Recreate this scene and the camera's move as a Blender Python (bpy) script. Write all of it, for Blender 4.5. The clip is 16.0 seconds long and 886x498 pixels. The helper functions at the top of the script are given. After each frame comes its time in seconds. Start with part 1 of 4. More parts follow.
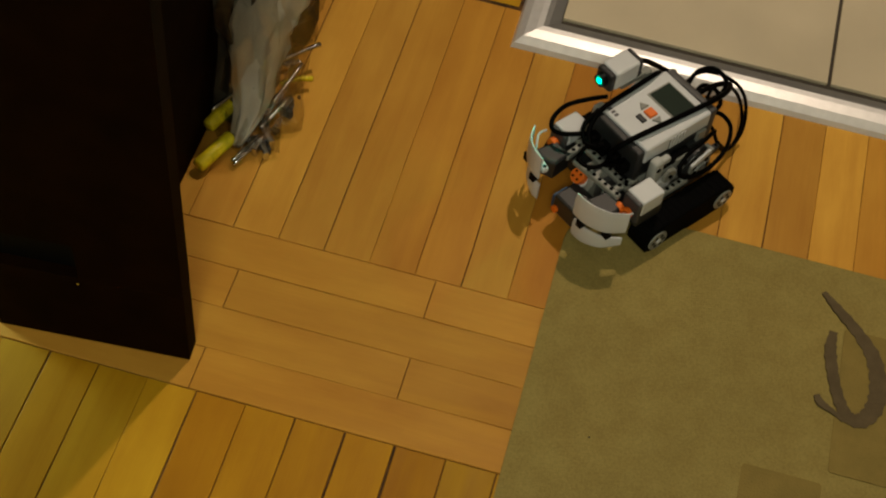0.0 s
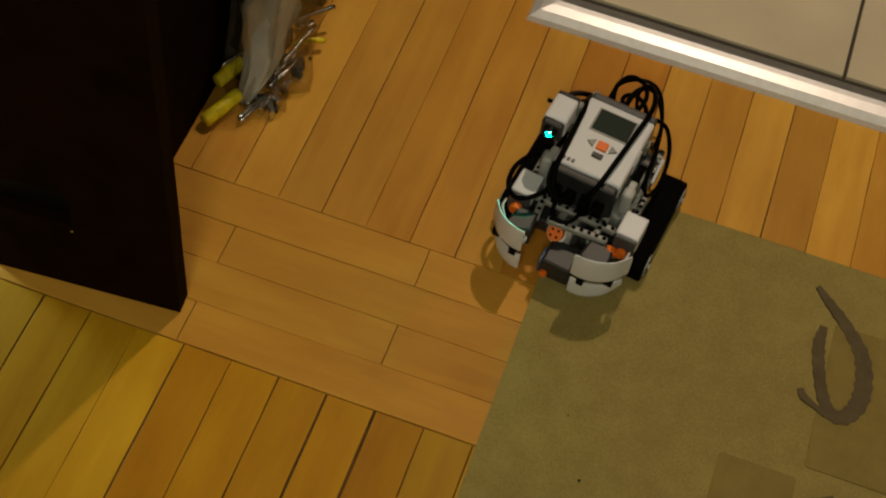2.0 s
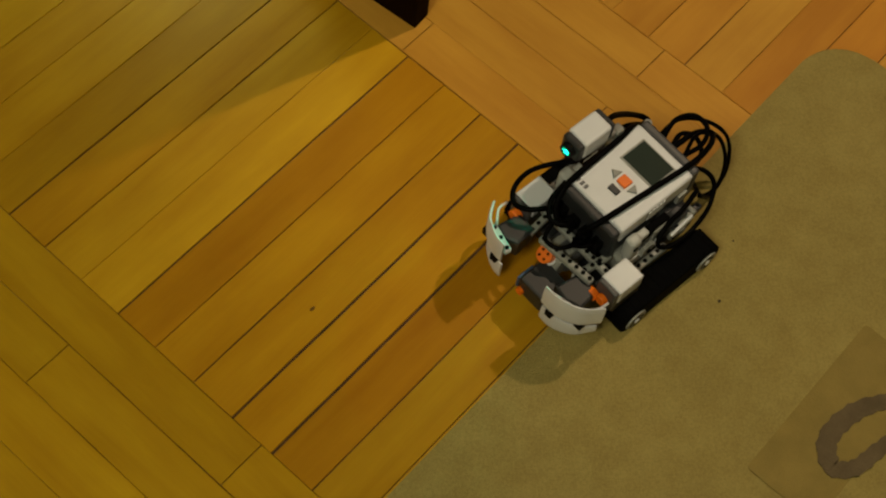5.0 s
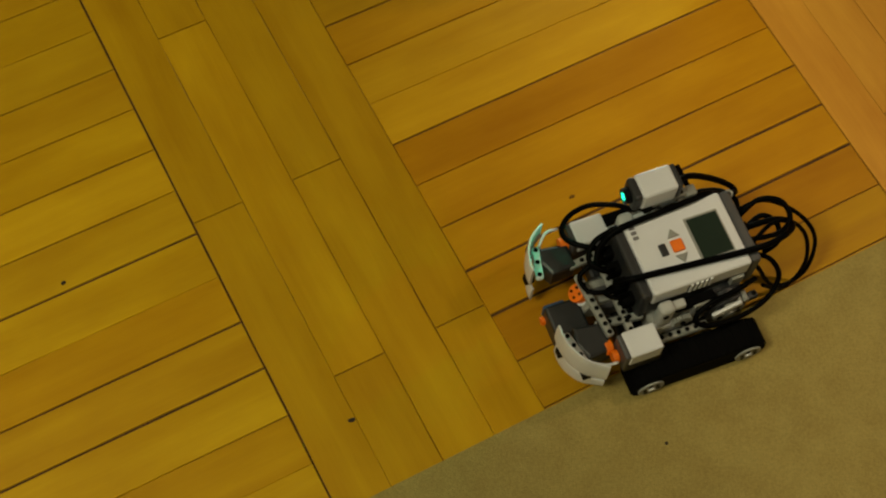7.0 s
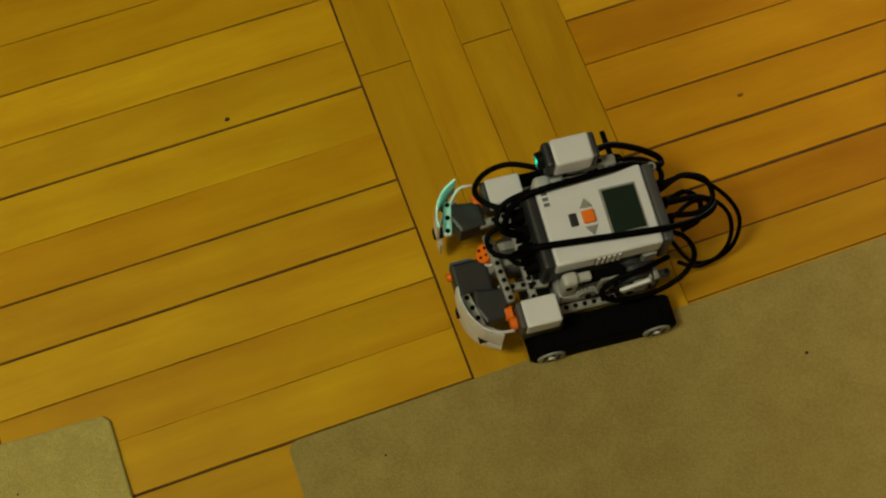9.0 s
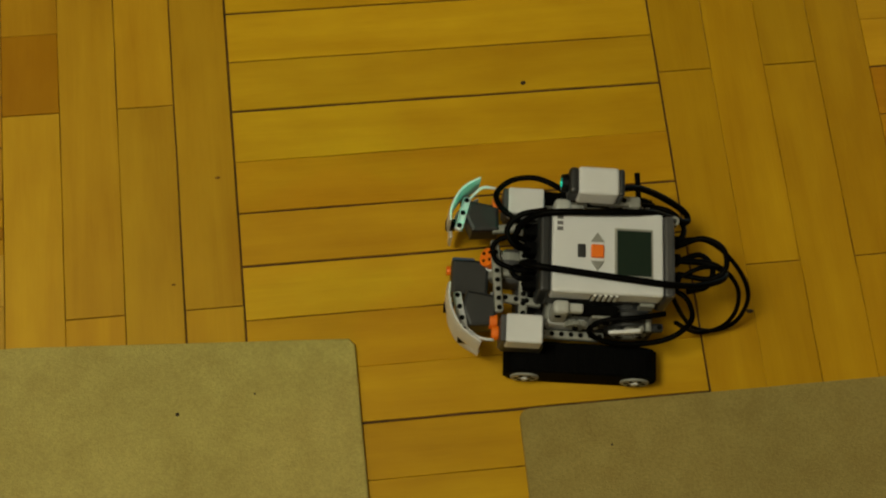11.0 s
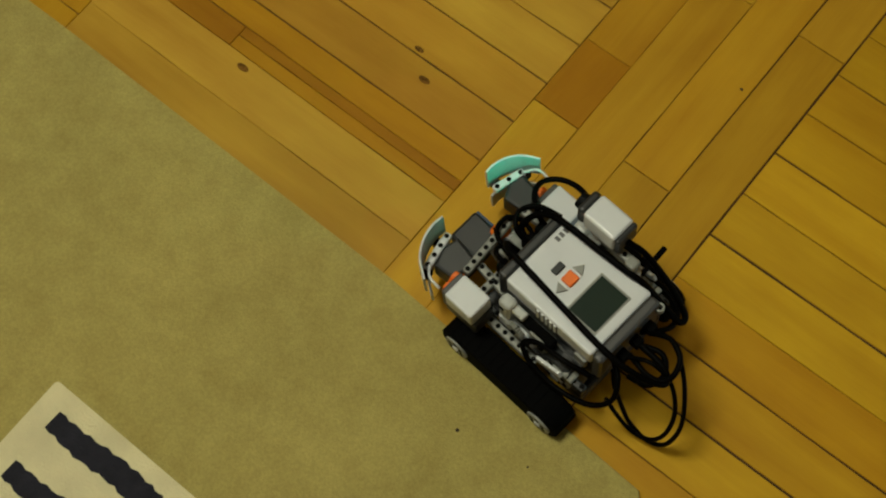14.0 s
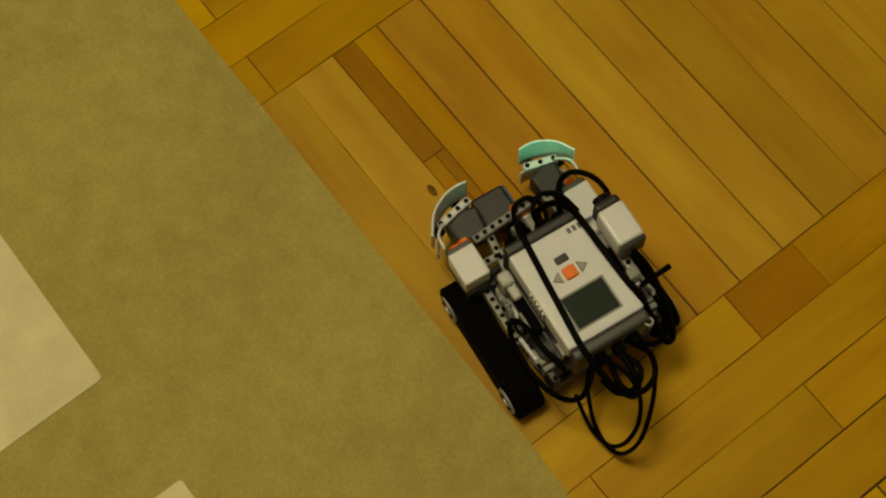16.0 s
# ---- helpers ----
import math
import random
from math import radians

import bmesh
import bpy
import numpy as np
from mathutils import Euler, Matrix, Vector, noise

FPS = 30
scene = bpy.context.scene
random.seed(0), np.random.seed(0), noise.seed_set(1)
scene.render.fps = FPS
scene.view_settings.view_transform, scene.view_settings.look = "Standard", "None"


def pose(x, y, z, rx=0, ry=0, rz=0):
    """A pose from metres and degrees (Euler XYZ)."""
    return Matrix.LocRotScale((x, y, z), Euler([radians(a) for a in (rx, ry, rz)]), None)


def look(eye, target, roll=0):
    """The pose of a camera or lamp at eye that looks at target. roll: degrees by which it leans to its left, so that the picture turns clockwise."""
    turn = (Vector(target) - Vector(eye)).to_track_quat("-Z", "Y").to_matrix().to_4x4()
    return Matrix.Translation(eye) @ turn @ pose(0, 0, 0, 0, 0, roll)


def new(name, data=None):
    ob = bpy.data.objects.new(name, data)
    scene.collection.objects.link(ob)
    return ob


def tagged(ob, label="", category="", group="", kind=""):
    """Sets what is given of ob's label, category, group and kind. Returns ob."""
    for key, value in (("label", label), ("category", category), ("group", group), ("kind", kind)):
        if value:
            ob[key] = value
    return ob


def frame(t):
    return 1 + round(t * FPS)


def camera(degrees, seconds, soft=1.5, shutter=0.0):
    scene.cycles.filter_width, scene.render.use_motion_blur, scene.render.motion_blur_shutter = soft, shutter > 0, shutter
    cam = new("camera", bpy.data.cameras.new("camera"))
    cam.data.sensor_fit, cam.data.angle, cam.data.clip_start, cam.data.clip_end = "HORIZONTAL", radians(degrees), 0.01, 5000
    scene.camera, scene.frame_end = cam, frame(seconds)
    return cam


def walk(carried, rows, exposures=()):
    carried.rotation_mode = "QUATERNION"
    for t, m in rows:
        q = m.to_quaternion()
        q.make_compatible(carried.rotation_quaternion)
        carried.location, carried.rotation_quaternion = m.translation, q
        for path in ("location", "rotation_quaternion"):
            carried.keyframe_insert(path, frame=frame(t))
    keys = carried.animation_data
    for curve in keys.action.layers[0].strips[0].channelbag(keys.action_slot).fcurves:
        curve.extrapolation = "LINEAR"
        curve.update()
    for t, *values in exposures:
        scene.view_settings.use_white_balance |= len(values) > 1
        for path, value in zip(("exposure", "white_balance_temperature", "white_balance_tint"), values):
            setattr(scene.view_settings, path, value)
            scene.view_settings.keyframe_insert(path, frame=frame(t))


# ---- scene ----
from math import pi, cos, sin
cam = camera(33.3, 16.0, soft=2.1)
PATH = [
    (0, (-0.659, -0.168, 1.249), (0.501, 0.006, -0.371), 7.8),
    (0.5, (-0.647, -0.198, 1.261), (0.458, 0.028, -0.39), 9.2),
    (1, (-0.654, -0.205, 1.258), (0.463, 0.018, -0.386), 9.2),
    (1.5, (-0.645, -0.217, 1.261), (0.457, 0.014, -0.391), 8.7),
    (2, (-0.637, -0.222, 1.268), (0.458, 0.004, -0.39), 8.9),
    (2.5, (-0.631, -0.247, 1.269), (0.441, 0.0, -0.401), 9.5),
    (3, (-0.602, -0.273, 1.275), (0.365, 0.042, -0.447), 12.4),
    (3.5, (-0.633, -0.263, 1.266), (0.335, 0.047, -0.457), 13.3),
    (3.7, (-0.644, -0.26, 1.265), (0.296, 0.036, -0.476), 13.8),
    (5.8, (-0.695, -0.462, 1.27), (-0.061, 0.174, -0.517), 9.9),
    (6, (-0.689, -0.471, 1.26), (-0.092, 0.194, -0.529), 9.9),
    (6.5, (-0.687, -0.462, 1.257), (-0.192, 0.23, -0.553), 6.7),
    (7, (-0.715, -0.45, 1.26), (-0.271, 0.244, -0.563), 5.3),
    (7.5, (-0.743, -0.447, 1.247), (-0.323, 0.205, -0.596), 7.2),
    (8, (-0.757, -0.444, 1.25), (-0.382, 0.184, -0.611), 7.1),
    (8.5, (-0.776, -0.431, 1.251), (-0.428, 0.177, -0.622), 7.5),
    (9, (-0.779, -0.429, 1.256), (-0.494, 0.172, -0.631), 5.7),
    (9.2, (-0.775, -0.426, 1.259), (-0.515, 0.182, -0.628), 4.6),
    (11.3, (-0.987, -0.394, 1.255), (-0.8, 0.205, -0.643), 14.1),
    (11.5, (-0.997, -0.387, 1.257), (-0.825, 0.209, -0.645), 14.3),
    (12, (-0.988, -0.369, 1.267), (-0.931, 0.256, -0.632), 9.2),
    (12.5, (-0.938, -0.364, 1.257), (-1.024, 0.237, -0.649), 6.4),
    (13, (-0.88, -0.338, 1.245), (-1.153, 0.19, -0.665), -4.1),
    (13.5, (-0.847, -0.332, 1.235), (-1.271, 0.178, -0.651), -8.3),
    (14, (-0.821, -0.322, 1.229), (-1.369, 0.153, -0.635), -10.5),
    (14.5, (-0.819, -0.32, 1.229), (-1.411, 0.134, -0.627), -10.1),
    (15, (-0.908, -0.294, 1.26), (-1.443, 0.104, -0.626), -7.3),
    (15.5, (-0.965, -0.272, 1.258), (-1.518, 0.116, -0.624), -7.4),
    (16, (-1.018, -0.255, 1.246), (-1.59, 0.115, -0.634), -5.1),
]
walk(cam, [(t, look(eye, target, roll)) for t, eye, target, roll in PATH],
     exposures=((0.0, 0.16, 6300, 10.3), (1.0, 0.05, 6450, 12), (2.0, 0.0, 6450, 12), (3.7, 0.01, 6350, 11), (5.8, 0.43, 7000, 8.0), (9.2, 0.51, 6950, 8.2), (12.5, 0.41, 6500, 9.8), (14.5, 0.46, 6150, 9), (15.5, 0.36, 6800, 8.8), (16.0, 0.25, 8300, 9.8)))

# ---------------------------------------------------------------- light
world = bpy.data.worlds.new("room_air")
world.use_nodes = True
world.node_tree.nodes["Background"].inputs[0].default_value = (0.9, 0.8, 0.55, 1)
world.node_tree.nodes["Background"].inputs[1].default_value = 0.02
scene.world = world


def lamp(name, place, watts, colour, radius, form="POINT"):
    data = bpy.data.lights.new(name, form)
    data.energy, data.color, data.shadow_soft_size = watts, colour, radius
    ob = new(name, data)
    ob.location = place
    return ob


# a downlight over the tiles, whose cone ends on the parquet; a wide shaded lamp in the room
hall_lamp = lamp("hall_lamp", (1.20, -0.22, 2.05), 60, (1.0, 0.77, 0.54), 0.030, "SPOT")
hall_lamp.data.spot_size, hall_lamp.data.spot_blend = radians(82), 0.35
lamp("room_lamp", (-1.65, -0.25, 2.25), 60, (1.0, 0.97, 0.73), 0.28)
# unseen source, added low behind the cabinet for the greenish glow on the floor
lamp("unseen_glow_lamp", (0.095, 0.585, 0.050), 5.0, (0.74, 1.0, 0.92), 0.04)

# ---------------------------------------------------------------- materials


def material(name, colour, rough=0.5, metal=0.0, noise_scale=60.0, vary=0.12, bump=0.0, bump_scale=None, emit=0.0, coat=0.0, spec=0.5):
    m = bpy.data.materials.new(name)
    m.use_nodes = True
    t = m.node_tree
    b = t.nodes["Principled BSDF"]
    b.inputs["Roughness"].default_value = rough
    b.inputs["Metallic"].default_value = metal
    b.inputs["Coat Weight"].default_value = coat
    b.inputs["Specular IOR Level"].default_value = spec
    co = t.nodes.new("ShaderNodeTexCoord")
    no = t.nodes.new("ShaderNodeTexNoise")
    no.inputs["Scale"].default_value = noise_scale
    no.inputs["Detail"].default_value = 6
    t.links.new(co.outputs["Object"], no.inputs["Vector"])
    ramp = t.nodes.new("ShaderNodeValToRGB")
    ramp.color_ramp.elements[0].position, ramp.color_ramp.elements[1].position = 0.3, 0.7
    ramp.color_ramp.elements[0].color = (*[c * (1 - vary) for c in colour], 1)
    ramp.color_ramp.elements[1].color = (*[min(1, c * (1 + vary)) for c in colour], 1)
    t.links.new(no.outputs["Fac"], ramp.inputs["Fac"])
    t.links.new(ramp.outputs["Color"], b.inputs["Base Color"])
    if bump:
        n2 = t.nodes.new("ShaderNodeTexNoise")
        n2.inputs["Scale"].default_value = bump_scale or noise_scale * 4
        n2.inputs["Detail"].default_value = 3
        t.links.new(co.outputs["Object"], n2.inputs["Vector"])
        bp = t.nodes.new("ShaderNodeBump")
        bp.inputs["Strength"].default_value = bump
        bp.inputs["Distance"].default_value = 0.002
        t.links.new(n2.outputs["Fac"], bp.inputs["Height"])
        t.links.new(bp.outputs["Normal"], b.inputs["Normal"])
    if emit:
        b.inputs["Emission Color"].default_value = (*colour, 1)
        b.inputs["Emission Strength"].default_value = emit
    return m


def wood_material(name, light, dark, tint):
    """Varnished strip wood: grain along the piece's x, tone from the piece's own colour and random."""
    m = bpy.data.materials.new(name)
    m.use_nodes = True
    t = m.node_tree
    b = t.nodes["Principled BSDF"]
    co = t.nodes.new("ShaderNodeTexCoord")
    info = t.nodes.new("ShaderNodeObjectInfo")
    shift = t.nodes.new("ShaderNodeVectorMath")
    shift.operation = "MULTIPLY_ADD"
    comb = t.nodes.new("ShaderNodeCombineXYZ")
    for k in range(3):
        t.links.new(info.outputs["Random"], comb.inputs[k])
    shift.inputs[1].default_value = (31, 17, 23)
    t.links.new(comb.outputs[0], shift.inputs[0])
    t.links.new(co.outputs["Object"], shift.inputs[2])
    mp = t.nodes.new("ShaderNodeMapping")
    mp.inputs["Scale"].default_value = (3.0, 42.0, 42.0)
    t.links.new(shift.outputs[0], mp.inputs["Vector"])
    n1 = t.nodes.new("ShaderNodeTexNoise")
    n1.inputs["Scale"].default_value = 1.0
    n1.inputs["Detail"].default_value = 5
    n1.inputs["Distortion"].default_value = 0.6
    t.links.new(mp.outputs[0], n1.inputs["Vector"])
    mp2 = t.nodes.new("ShaderNodeMapping")
    mp2.inputs["Scale"].default_value = (30.0, 600.0, 600.0)
    t.links.new(shift.outputs[0], mp2.inputs["Vector"])
    n2 = t.nodes.new("ShaderNodeTexNoise")
    n2.inputs["Scale"].default_value = 1.0
    n2.inputs["Detail"].default_value = 3
    t.links.new(mp2.outputs[0], n2.inputs["Vector"])
    ramp = t.nodes.new("ShaderNodeValToRGB")
    ramp.color_ramp.elements[0].position, ramp.color_ramp.elements[1].position = 0.28, 0.72
    ramp.color_ramp.elements[0].color = (*dark, 1)
    ramp.color_ramp.elements[1].color = (*light, 1)
    add = t.nodes.new("ShaderNodeMath")
    add.operation = "MULTIPLY_ADD"
    add.inputs[1].default_value = 0.13
    t.links.new(n2.outputs["Fac"], add.inputs[0])
    sub = t.nodes.new("ShaderNodeMath")
    sub.operation = "MULTIPLY_ADD"
    sub.inputs[1].default_value = 0.46
    blotch = t.nodes.new("ShaderNodeTexNoise")
    blotch.inputs["Scale"].default_value = 1.0
    blotch.inputs["Detail"].default_value = 4
    mp3 = t.nodes.new("ShaderNodeMapping")
    mp3.inputs["Scale"].default_value = (9.0, 22.0, 22.0)
    t.links.new(shift.outputs[0], mp3.inputs["Vector"])
    t.links.new(mp3.outputs[0], blotch.inputs["Vector"])
    worn = t.nodes.new("ShaderNodeMath")
    worn.operation = "MULTIPLY_ADD"
    worn.inputs[1].default_value, worn.inputs[2].default_value = 0.55, -0.08
    t.links.new(blotch.outputs["Fac"], worn.inputs[0])
    t.links.new(worn.outputs[0], sub.inputs[2])
    t.links.new(n1.outputs["Fac"], sub.inputs[0])
    t.links.new(sub.outputs[0], add.inputs[2])
    t.links.new(add.outputs[0], ramp.inputs["Fac"])
    hsv = t.nodes.new("ShaderNodeHueSaturation")
    val = t.nodes.new("ShaderNodeMapRange")
    val.inputs["To Min"].default_value, val.inputs["To Max"].default_value = 1 - tint, 1 + tint
    t.links.new(info.outputs["Random"], val.inputs["Value"])
    t.links.new(val.outputs[0], hsv.inputs["Value"])
    t.links.new(ramp.outputs["Color"], hsv.inputs["Color"])
    mul = t.nodes.new("ShaderNodeMix")
    mul.data_type, mul.blend_type = "RGBA", "MULTIPLY"
    mul.inputs["Factor"].default_value = 1.0
    t.links.new(hsv.outputs["Color"], mul.inputs["A"])
    t.links.new(info.outputs["Color"], mul.inputs["B"])
    t.links.new(mul.outputs["Result"], b.inputs["Base Color"])
    rr = t.nodes.new("ShaderNodeMapRange")
    rr.inputs["To Min"].default_value, rr.inputs["To Max"].default_value = 0.38, 0.6
    t.links.new(n1.outputs["Fac"], rr.inputs["Value"])
    t.links.new(rr.outputs[0], b.inputs["Roughness"])
    b.inputs["Specular IOR Level"].default_value = 0.12
    bp = t.nodes.new("ShaderNodeBump")
    bp.inputs["Strength"].default_value = 0.12
    bp.inputs["Distance"].default_value = 0.001
    t.links.new(n2.outputs["Fac"], bp.inputs["Height"])
    t.links.new(bp.outputs["Normal"], b.inputs["Normal"])
    return m


def carpet_material(name, colour):
    """Flat woven pile: slow fading, trodden patches and a fine speckle of threads, with a woven relief."""
    m = material(name, colour, 0.95, noise_scale=5, vary=0.07, bump=0.8, bump_scale=800, spec=0.05)
    t = m.node_tree
    b = t.nodes["Principled BSDF"]
    co = t.nodes["Texture Coordinate"]
    last = b.inputs["Base Color"].links[0].from_socket
    for scale, low, high, hue in ((38, 0.93, 1.07, 0.97), (420, 0.90, 1.10, 1.0)):
        n = t.nodes.new("ShaderNodeTexNoise")
        n.inputs["Scale"].default_value = scale
        n.inputs["Detail"].default_value = 5
        t.links.new(co.outputs["Object"], n.inputs["Vector"])
        ramp = t.nodes.new("ShaderNodeValToRGB")
        ramp.color_ramp.elements[0].position, ramp.color_ramp.elements[1].position = 0.32, 0.68
        ramp.color_ramp.elements[0].color = (low, low * hue, low * hue, 1)
        ramp.color_ramp.elements[1].color = (high, high, high / hue, 1)
        t.links.new(n.outputs["Fac"], ramp.inputs["Fac"])
        mul = t.nodes.new("ShaderNodeMix")
        mul.data_type, mul.blend_type = "RGBA", "MULTIPLY"
        mul.inputs["Factor"].default_value = 1.0
        t.links.new(last, mul.inputs["A"])
        t.links.new(ramp.outputs["Color"], mul.inputs["B"])
        last = mul.outputs["Result"]
    t.links.new(last, b.inputs["Base Color"])
    return m


M_PLANK = wood_material("varnished_parquet", (0.54, 0.31, 0.010), (0.38, 0.186, 0.005), 0.09)
M_JOINT = material("joint_dirt", (0.070, 0.030, 0.006), 0.9, noise_scale=45, vary=0.6)
M_RUG = carpet_material("olive_carpet", (0.320, 0.256, 0.080))
# same carpet as M_RUG, with the room lamp's stronger light put into its colour
M_RUG_LIT = carpet_material("lit_olive_carpet", (0.430, 0.367, 0.114))
M_CREAM = material("cream_carpet", (0.72, 0.66, 0.41), 0.95, noise_scale=30, vary=0.08, bump=0.9, bump_scale=420, spec=0.1)
M_INK = material("charcoal_carpet", (0.025, 0.025, 0.035), 0.95, noise_scale=60, vary=0.2, bump=0.9, bump_scale=420, spec=0.1)
# darker copy of the edging metal: shade of the inner slope put into colour
M_EDGESHADE = material("shaded_aluminium", (0.30, 0.30, 0.30), 0.45, 0.6, noise_scale=90, vary=0.06)
M_GREYINK = material("grey_brown_carpet", (0.125, 0.094, 0.052), 0.95, noise_scale=60, vary=0.15, bump=0.9, bump_scale=420, spec=0.1)
M_BROWN = material("brown_carpet", (0.255, 0.190, 0.055), 0.95, noise_scale=40, vary=0.1, bump=0.9, bump_scale=420, spec=0.1)
M_TILE = material("cream_tile", (0.62, 0.54, 0.39), 0.25, noise_scale=7, vary=0.09, bump=0.05)
M_GROUT = material("dark_grout", (0.05, 0.04, 0.03), 0.9)
M_EDGING = material("brushed_aluminium", (0.80, 0.80, 0.82), 0.4, 0.45, noise_scale=90, vary=0.05)
M_DARKWOOD = material("dark_brown_veneer", (0.0082, 0.0031, 0.0008), 0.65, noise_scale=25, vary=0.3, bump=0.1, spec=0.02)
# for black pins, and for shade in holes and gaps drawn as black pieces
M_BLACKHOLE = material("black_pins_and_hole_shade", (0.0015, 0.0015, 0.0015), 0.7, spec=0.1)
M_WALL = material("painted_plaster", (0.25, 0.21, 0.15), 0.9, noise_scale=5, vary=0.04, bump=0.1)
M_CEIL = material("white_ceiling_paint", (0.44, 0.41, 0.34), 0.9, noise_scale=4, vary=0.03)
M_WHITE = material("white_plastic", (0.65, 0.68, 0.72), 0.35, noise_scale=40, vary=0.03)
M_LIGHTGREY = material("light_grey_plastic", (0.25, 0.26, 0.24), 0.4, noise_scale=50, vary=0.06)
M_PALE = material("pale_grey_plastic", (0.42, 0.44, 0.43), 0.4, noise_scale=50, vary=0.06)
M_CAP = material("mid_grey_plastic", (0.056, 0.057, 0.060), 0.45, noise_scale=50, vary=0.08)
M_GREY = material("dark_grey_plastic", (0.016, 0.018, 0.020), 0.45, noise_scale=50, vary=0.08)
M_BLACK = material("black_rubber", (0.002, 0.002, 0.002), 0.8, noise_scale=90, vary=0.2, spec=0.04)
M_CABLE = material("black_cable_sheath", (0.0012, 0.0011, 0.0011), 0.5, noise_scale=90, vary=0.2, spec=0.035)
M_ORANGE = material("orange_plastic", (0.85, 0.17, 0.004), 0.5, noise_scale=50, vary=0.05)
M_SCREEN = material("green_grey_display", (0.010, 0.022, 0.014), 0.5, noise_scale=50, vary=0.05, spec=0.15)
M_PRINT = material("grey_print", (0.12, 0.12, 0.13), 0.6)
M_LED = material("cyan_diode", (0.0, 1.0, 0.52), 0.3, emit=1400)
M_LENS = material("black_lens_glass", (0.003, 0.004, 0.005), 0.45, spec=0.1)
M_BLUE = material("blue_plastic", (0.03, 0.07, 0.16), 0.4)
M_BAG = material("grey_film", (0.82, 0.79, 0.70), 0.3, noise_scale=25, vary=0.25, bump=0.3)
through_light = M_BAG.node_tree.nodes.new("ShaderNodeBsdfTranslucent")
through_light.inputs["Color"].default_value = (0.85, 0.80, 0.68, 1)
thin = M_BAG.node_tree.nodes.new("ShaderNodeMixShader")
thin.inputs["Fac"].default_value = 0.55
M_BAG.node_tree.links.new(M_BAG.node_tree.nodes["Principled BSDF"].outputs[0], thin.inputs[1])
M_BAG.node_tree.links.new(through_light.outputs[0], thin.inputs[2])
M_BAG.node_tree.links.new(thin.outputs[0], M_BAG.node_tree.nodes["Material Output"].inputs["Surface"])
M_DARKFILM = material("dark_film", (0.075, 0.066, 0.048), 0.3, noise_scale=25, vary=0.3, bump=0.3)
M_CLEAR = bpy.data.materials.new("clear_film")
M_CLEAR.use_nodes = True
clear = M_CLEAR.node_tree
see = clear.nodes.new("ShaderNodeBsdfTransparent")
see.inputs["Color"].default_value = (0.90, 0.89, 0.85, 1)
glint = clear.nodes.new("ShaderNodeBsdfGlossy")
glint.inputs["Roughness"].default_value = 0.12
blend = clear.nodes.new("ShaderNodeMixShader")
blend.inputs["Fac"].default_value = 0.14
clear.links.new(see.outputs[0], blend.inputs[1])
clear.links.new(glint.outputs[0], blend.inputs[2])
clear.links.new(blend.outputs[0], clear.nodes["Material Output"].inputs["Surface"])
M_YELLOW = material("yellow_plastic", (0.80, 0.66, 0.01), 0.4, noise_scale=120, vary=0.2)
M_STEEL = material("bright_steel", (0.6, 0.6, 0.62), 0.22, 1.0)
M_CRUMB = material("dark_crumb", (0.03, 0.018, 0.008), 0.9)
M_KNOT = material("brown_knot", (0.155, 0.074, 0.014), 0.85, noise_scale=300, vary=0.5, spec=0.05)

# ---------------------------------------------------------------- mesh helpers


def mesh_of(name, bm, mat, smooth=False):
    me = bpy.data.meshes.new(name)
    bmesh.ops.recalc_face_normals(bm, faces=bm.faces)
    bm.to_mesh(me)
    bm.free()
    me.materials.append(mat)
    if smooth:
        for p in me.polygons:
            p.use_smooth = True
    return me


def part(name, bm, mat, parent=None, label="", smooth=False):
    ob = new(name, mesh_of(name, bm, mat, smooth))
    ob.parent = parent
    return tagged(ob, label=label)


def join(*bms):
    out = bms[0]
    for b in bms[1:]:
        me = bpy.data.meshes.new("tmp")
        b.to_mesh(me)
        b.free()
        out.from_mesh(me)
        bpy.data.meshes.remove(me)
    return out


def box(x0, x1, y0, y1, z0, z1, bevel=0.0, seg=2):
    bm = bmesh.new()
    bmesh.ops.create_cube(bm, size=1)
    for v in bm.verts:
        v.co = Vector(((x0 + x1) / 2 + v.co.x * (x1 - x0), (y0 + y1) / 2 + v.co.y * (y1 - y0), (z0 + z1) / 2 + v.co.z * (z1 - z0)))
    if bevel:
        bmesh.ops.bevel(bm, geom=bm.edges[:], offset=bevel, segments=seg, affect="EDGES", profile=0.5)
    return bm


def moved(bm, m):
    bmesh.ops.transform(bm, matrix=m, verts=bm.verts)
    return bm


def cyl(centre, axis, r, length, n=24, bevel=0.0, r2=None):
    bm = bmesh.new()
    bmesh.ops.create_cone(bm, cap_ends=True, segments=n, radius1=r, radius2=r if r2 is None else r2, depth=length)
    if bevel:
        rim = [e for e in bm.edges if len(e.link_faces) == 2 and any(len(f.verts) > 4 for f in e.link_faces)]
        bmesh.ops.bevel(bm, geom=rim, offset=bevel, segments=2, affect="EDGES", profile=0.5)
    q = Vector((0, 0, 1)).rotation_difference(Vector(axis)).to_matrix().to_4x4()
    return moved(bm, Matrix.Translation(centre) @ q)


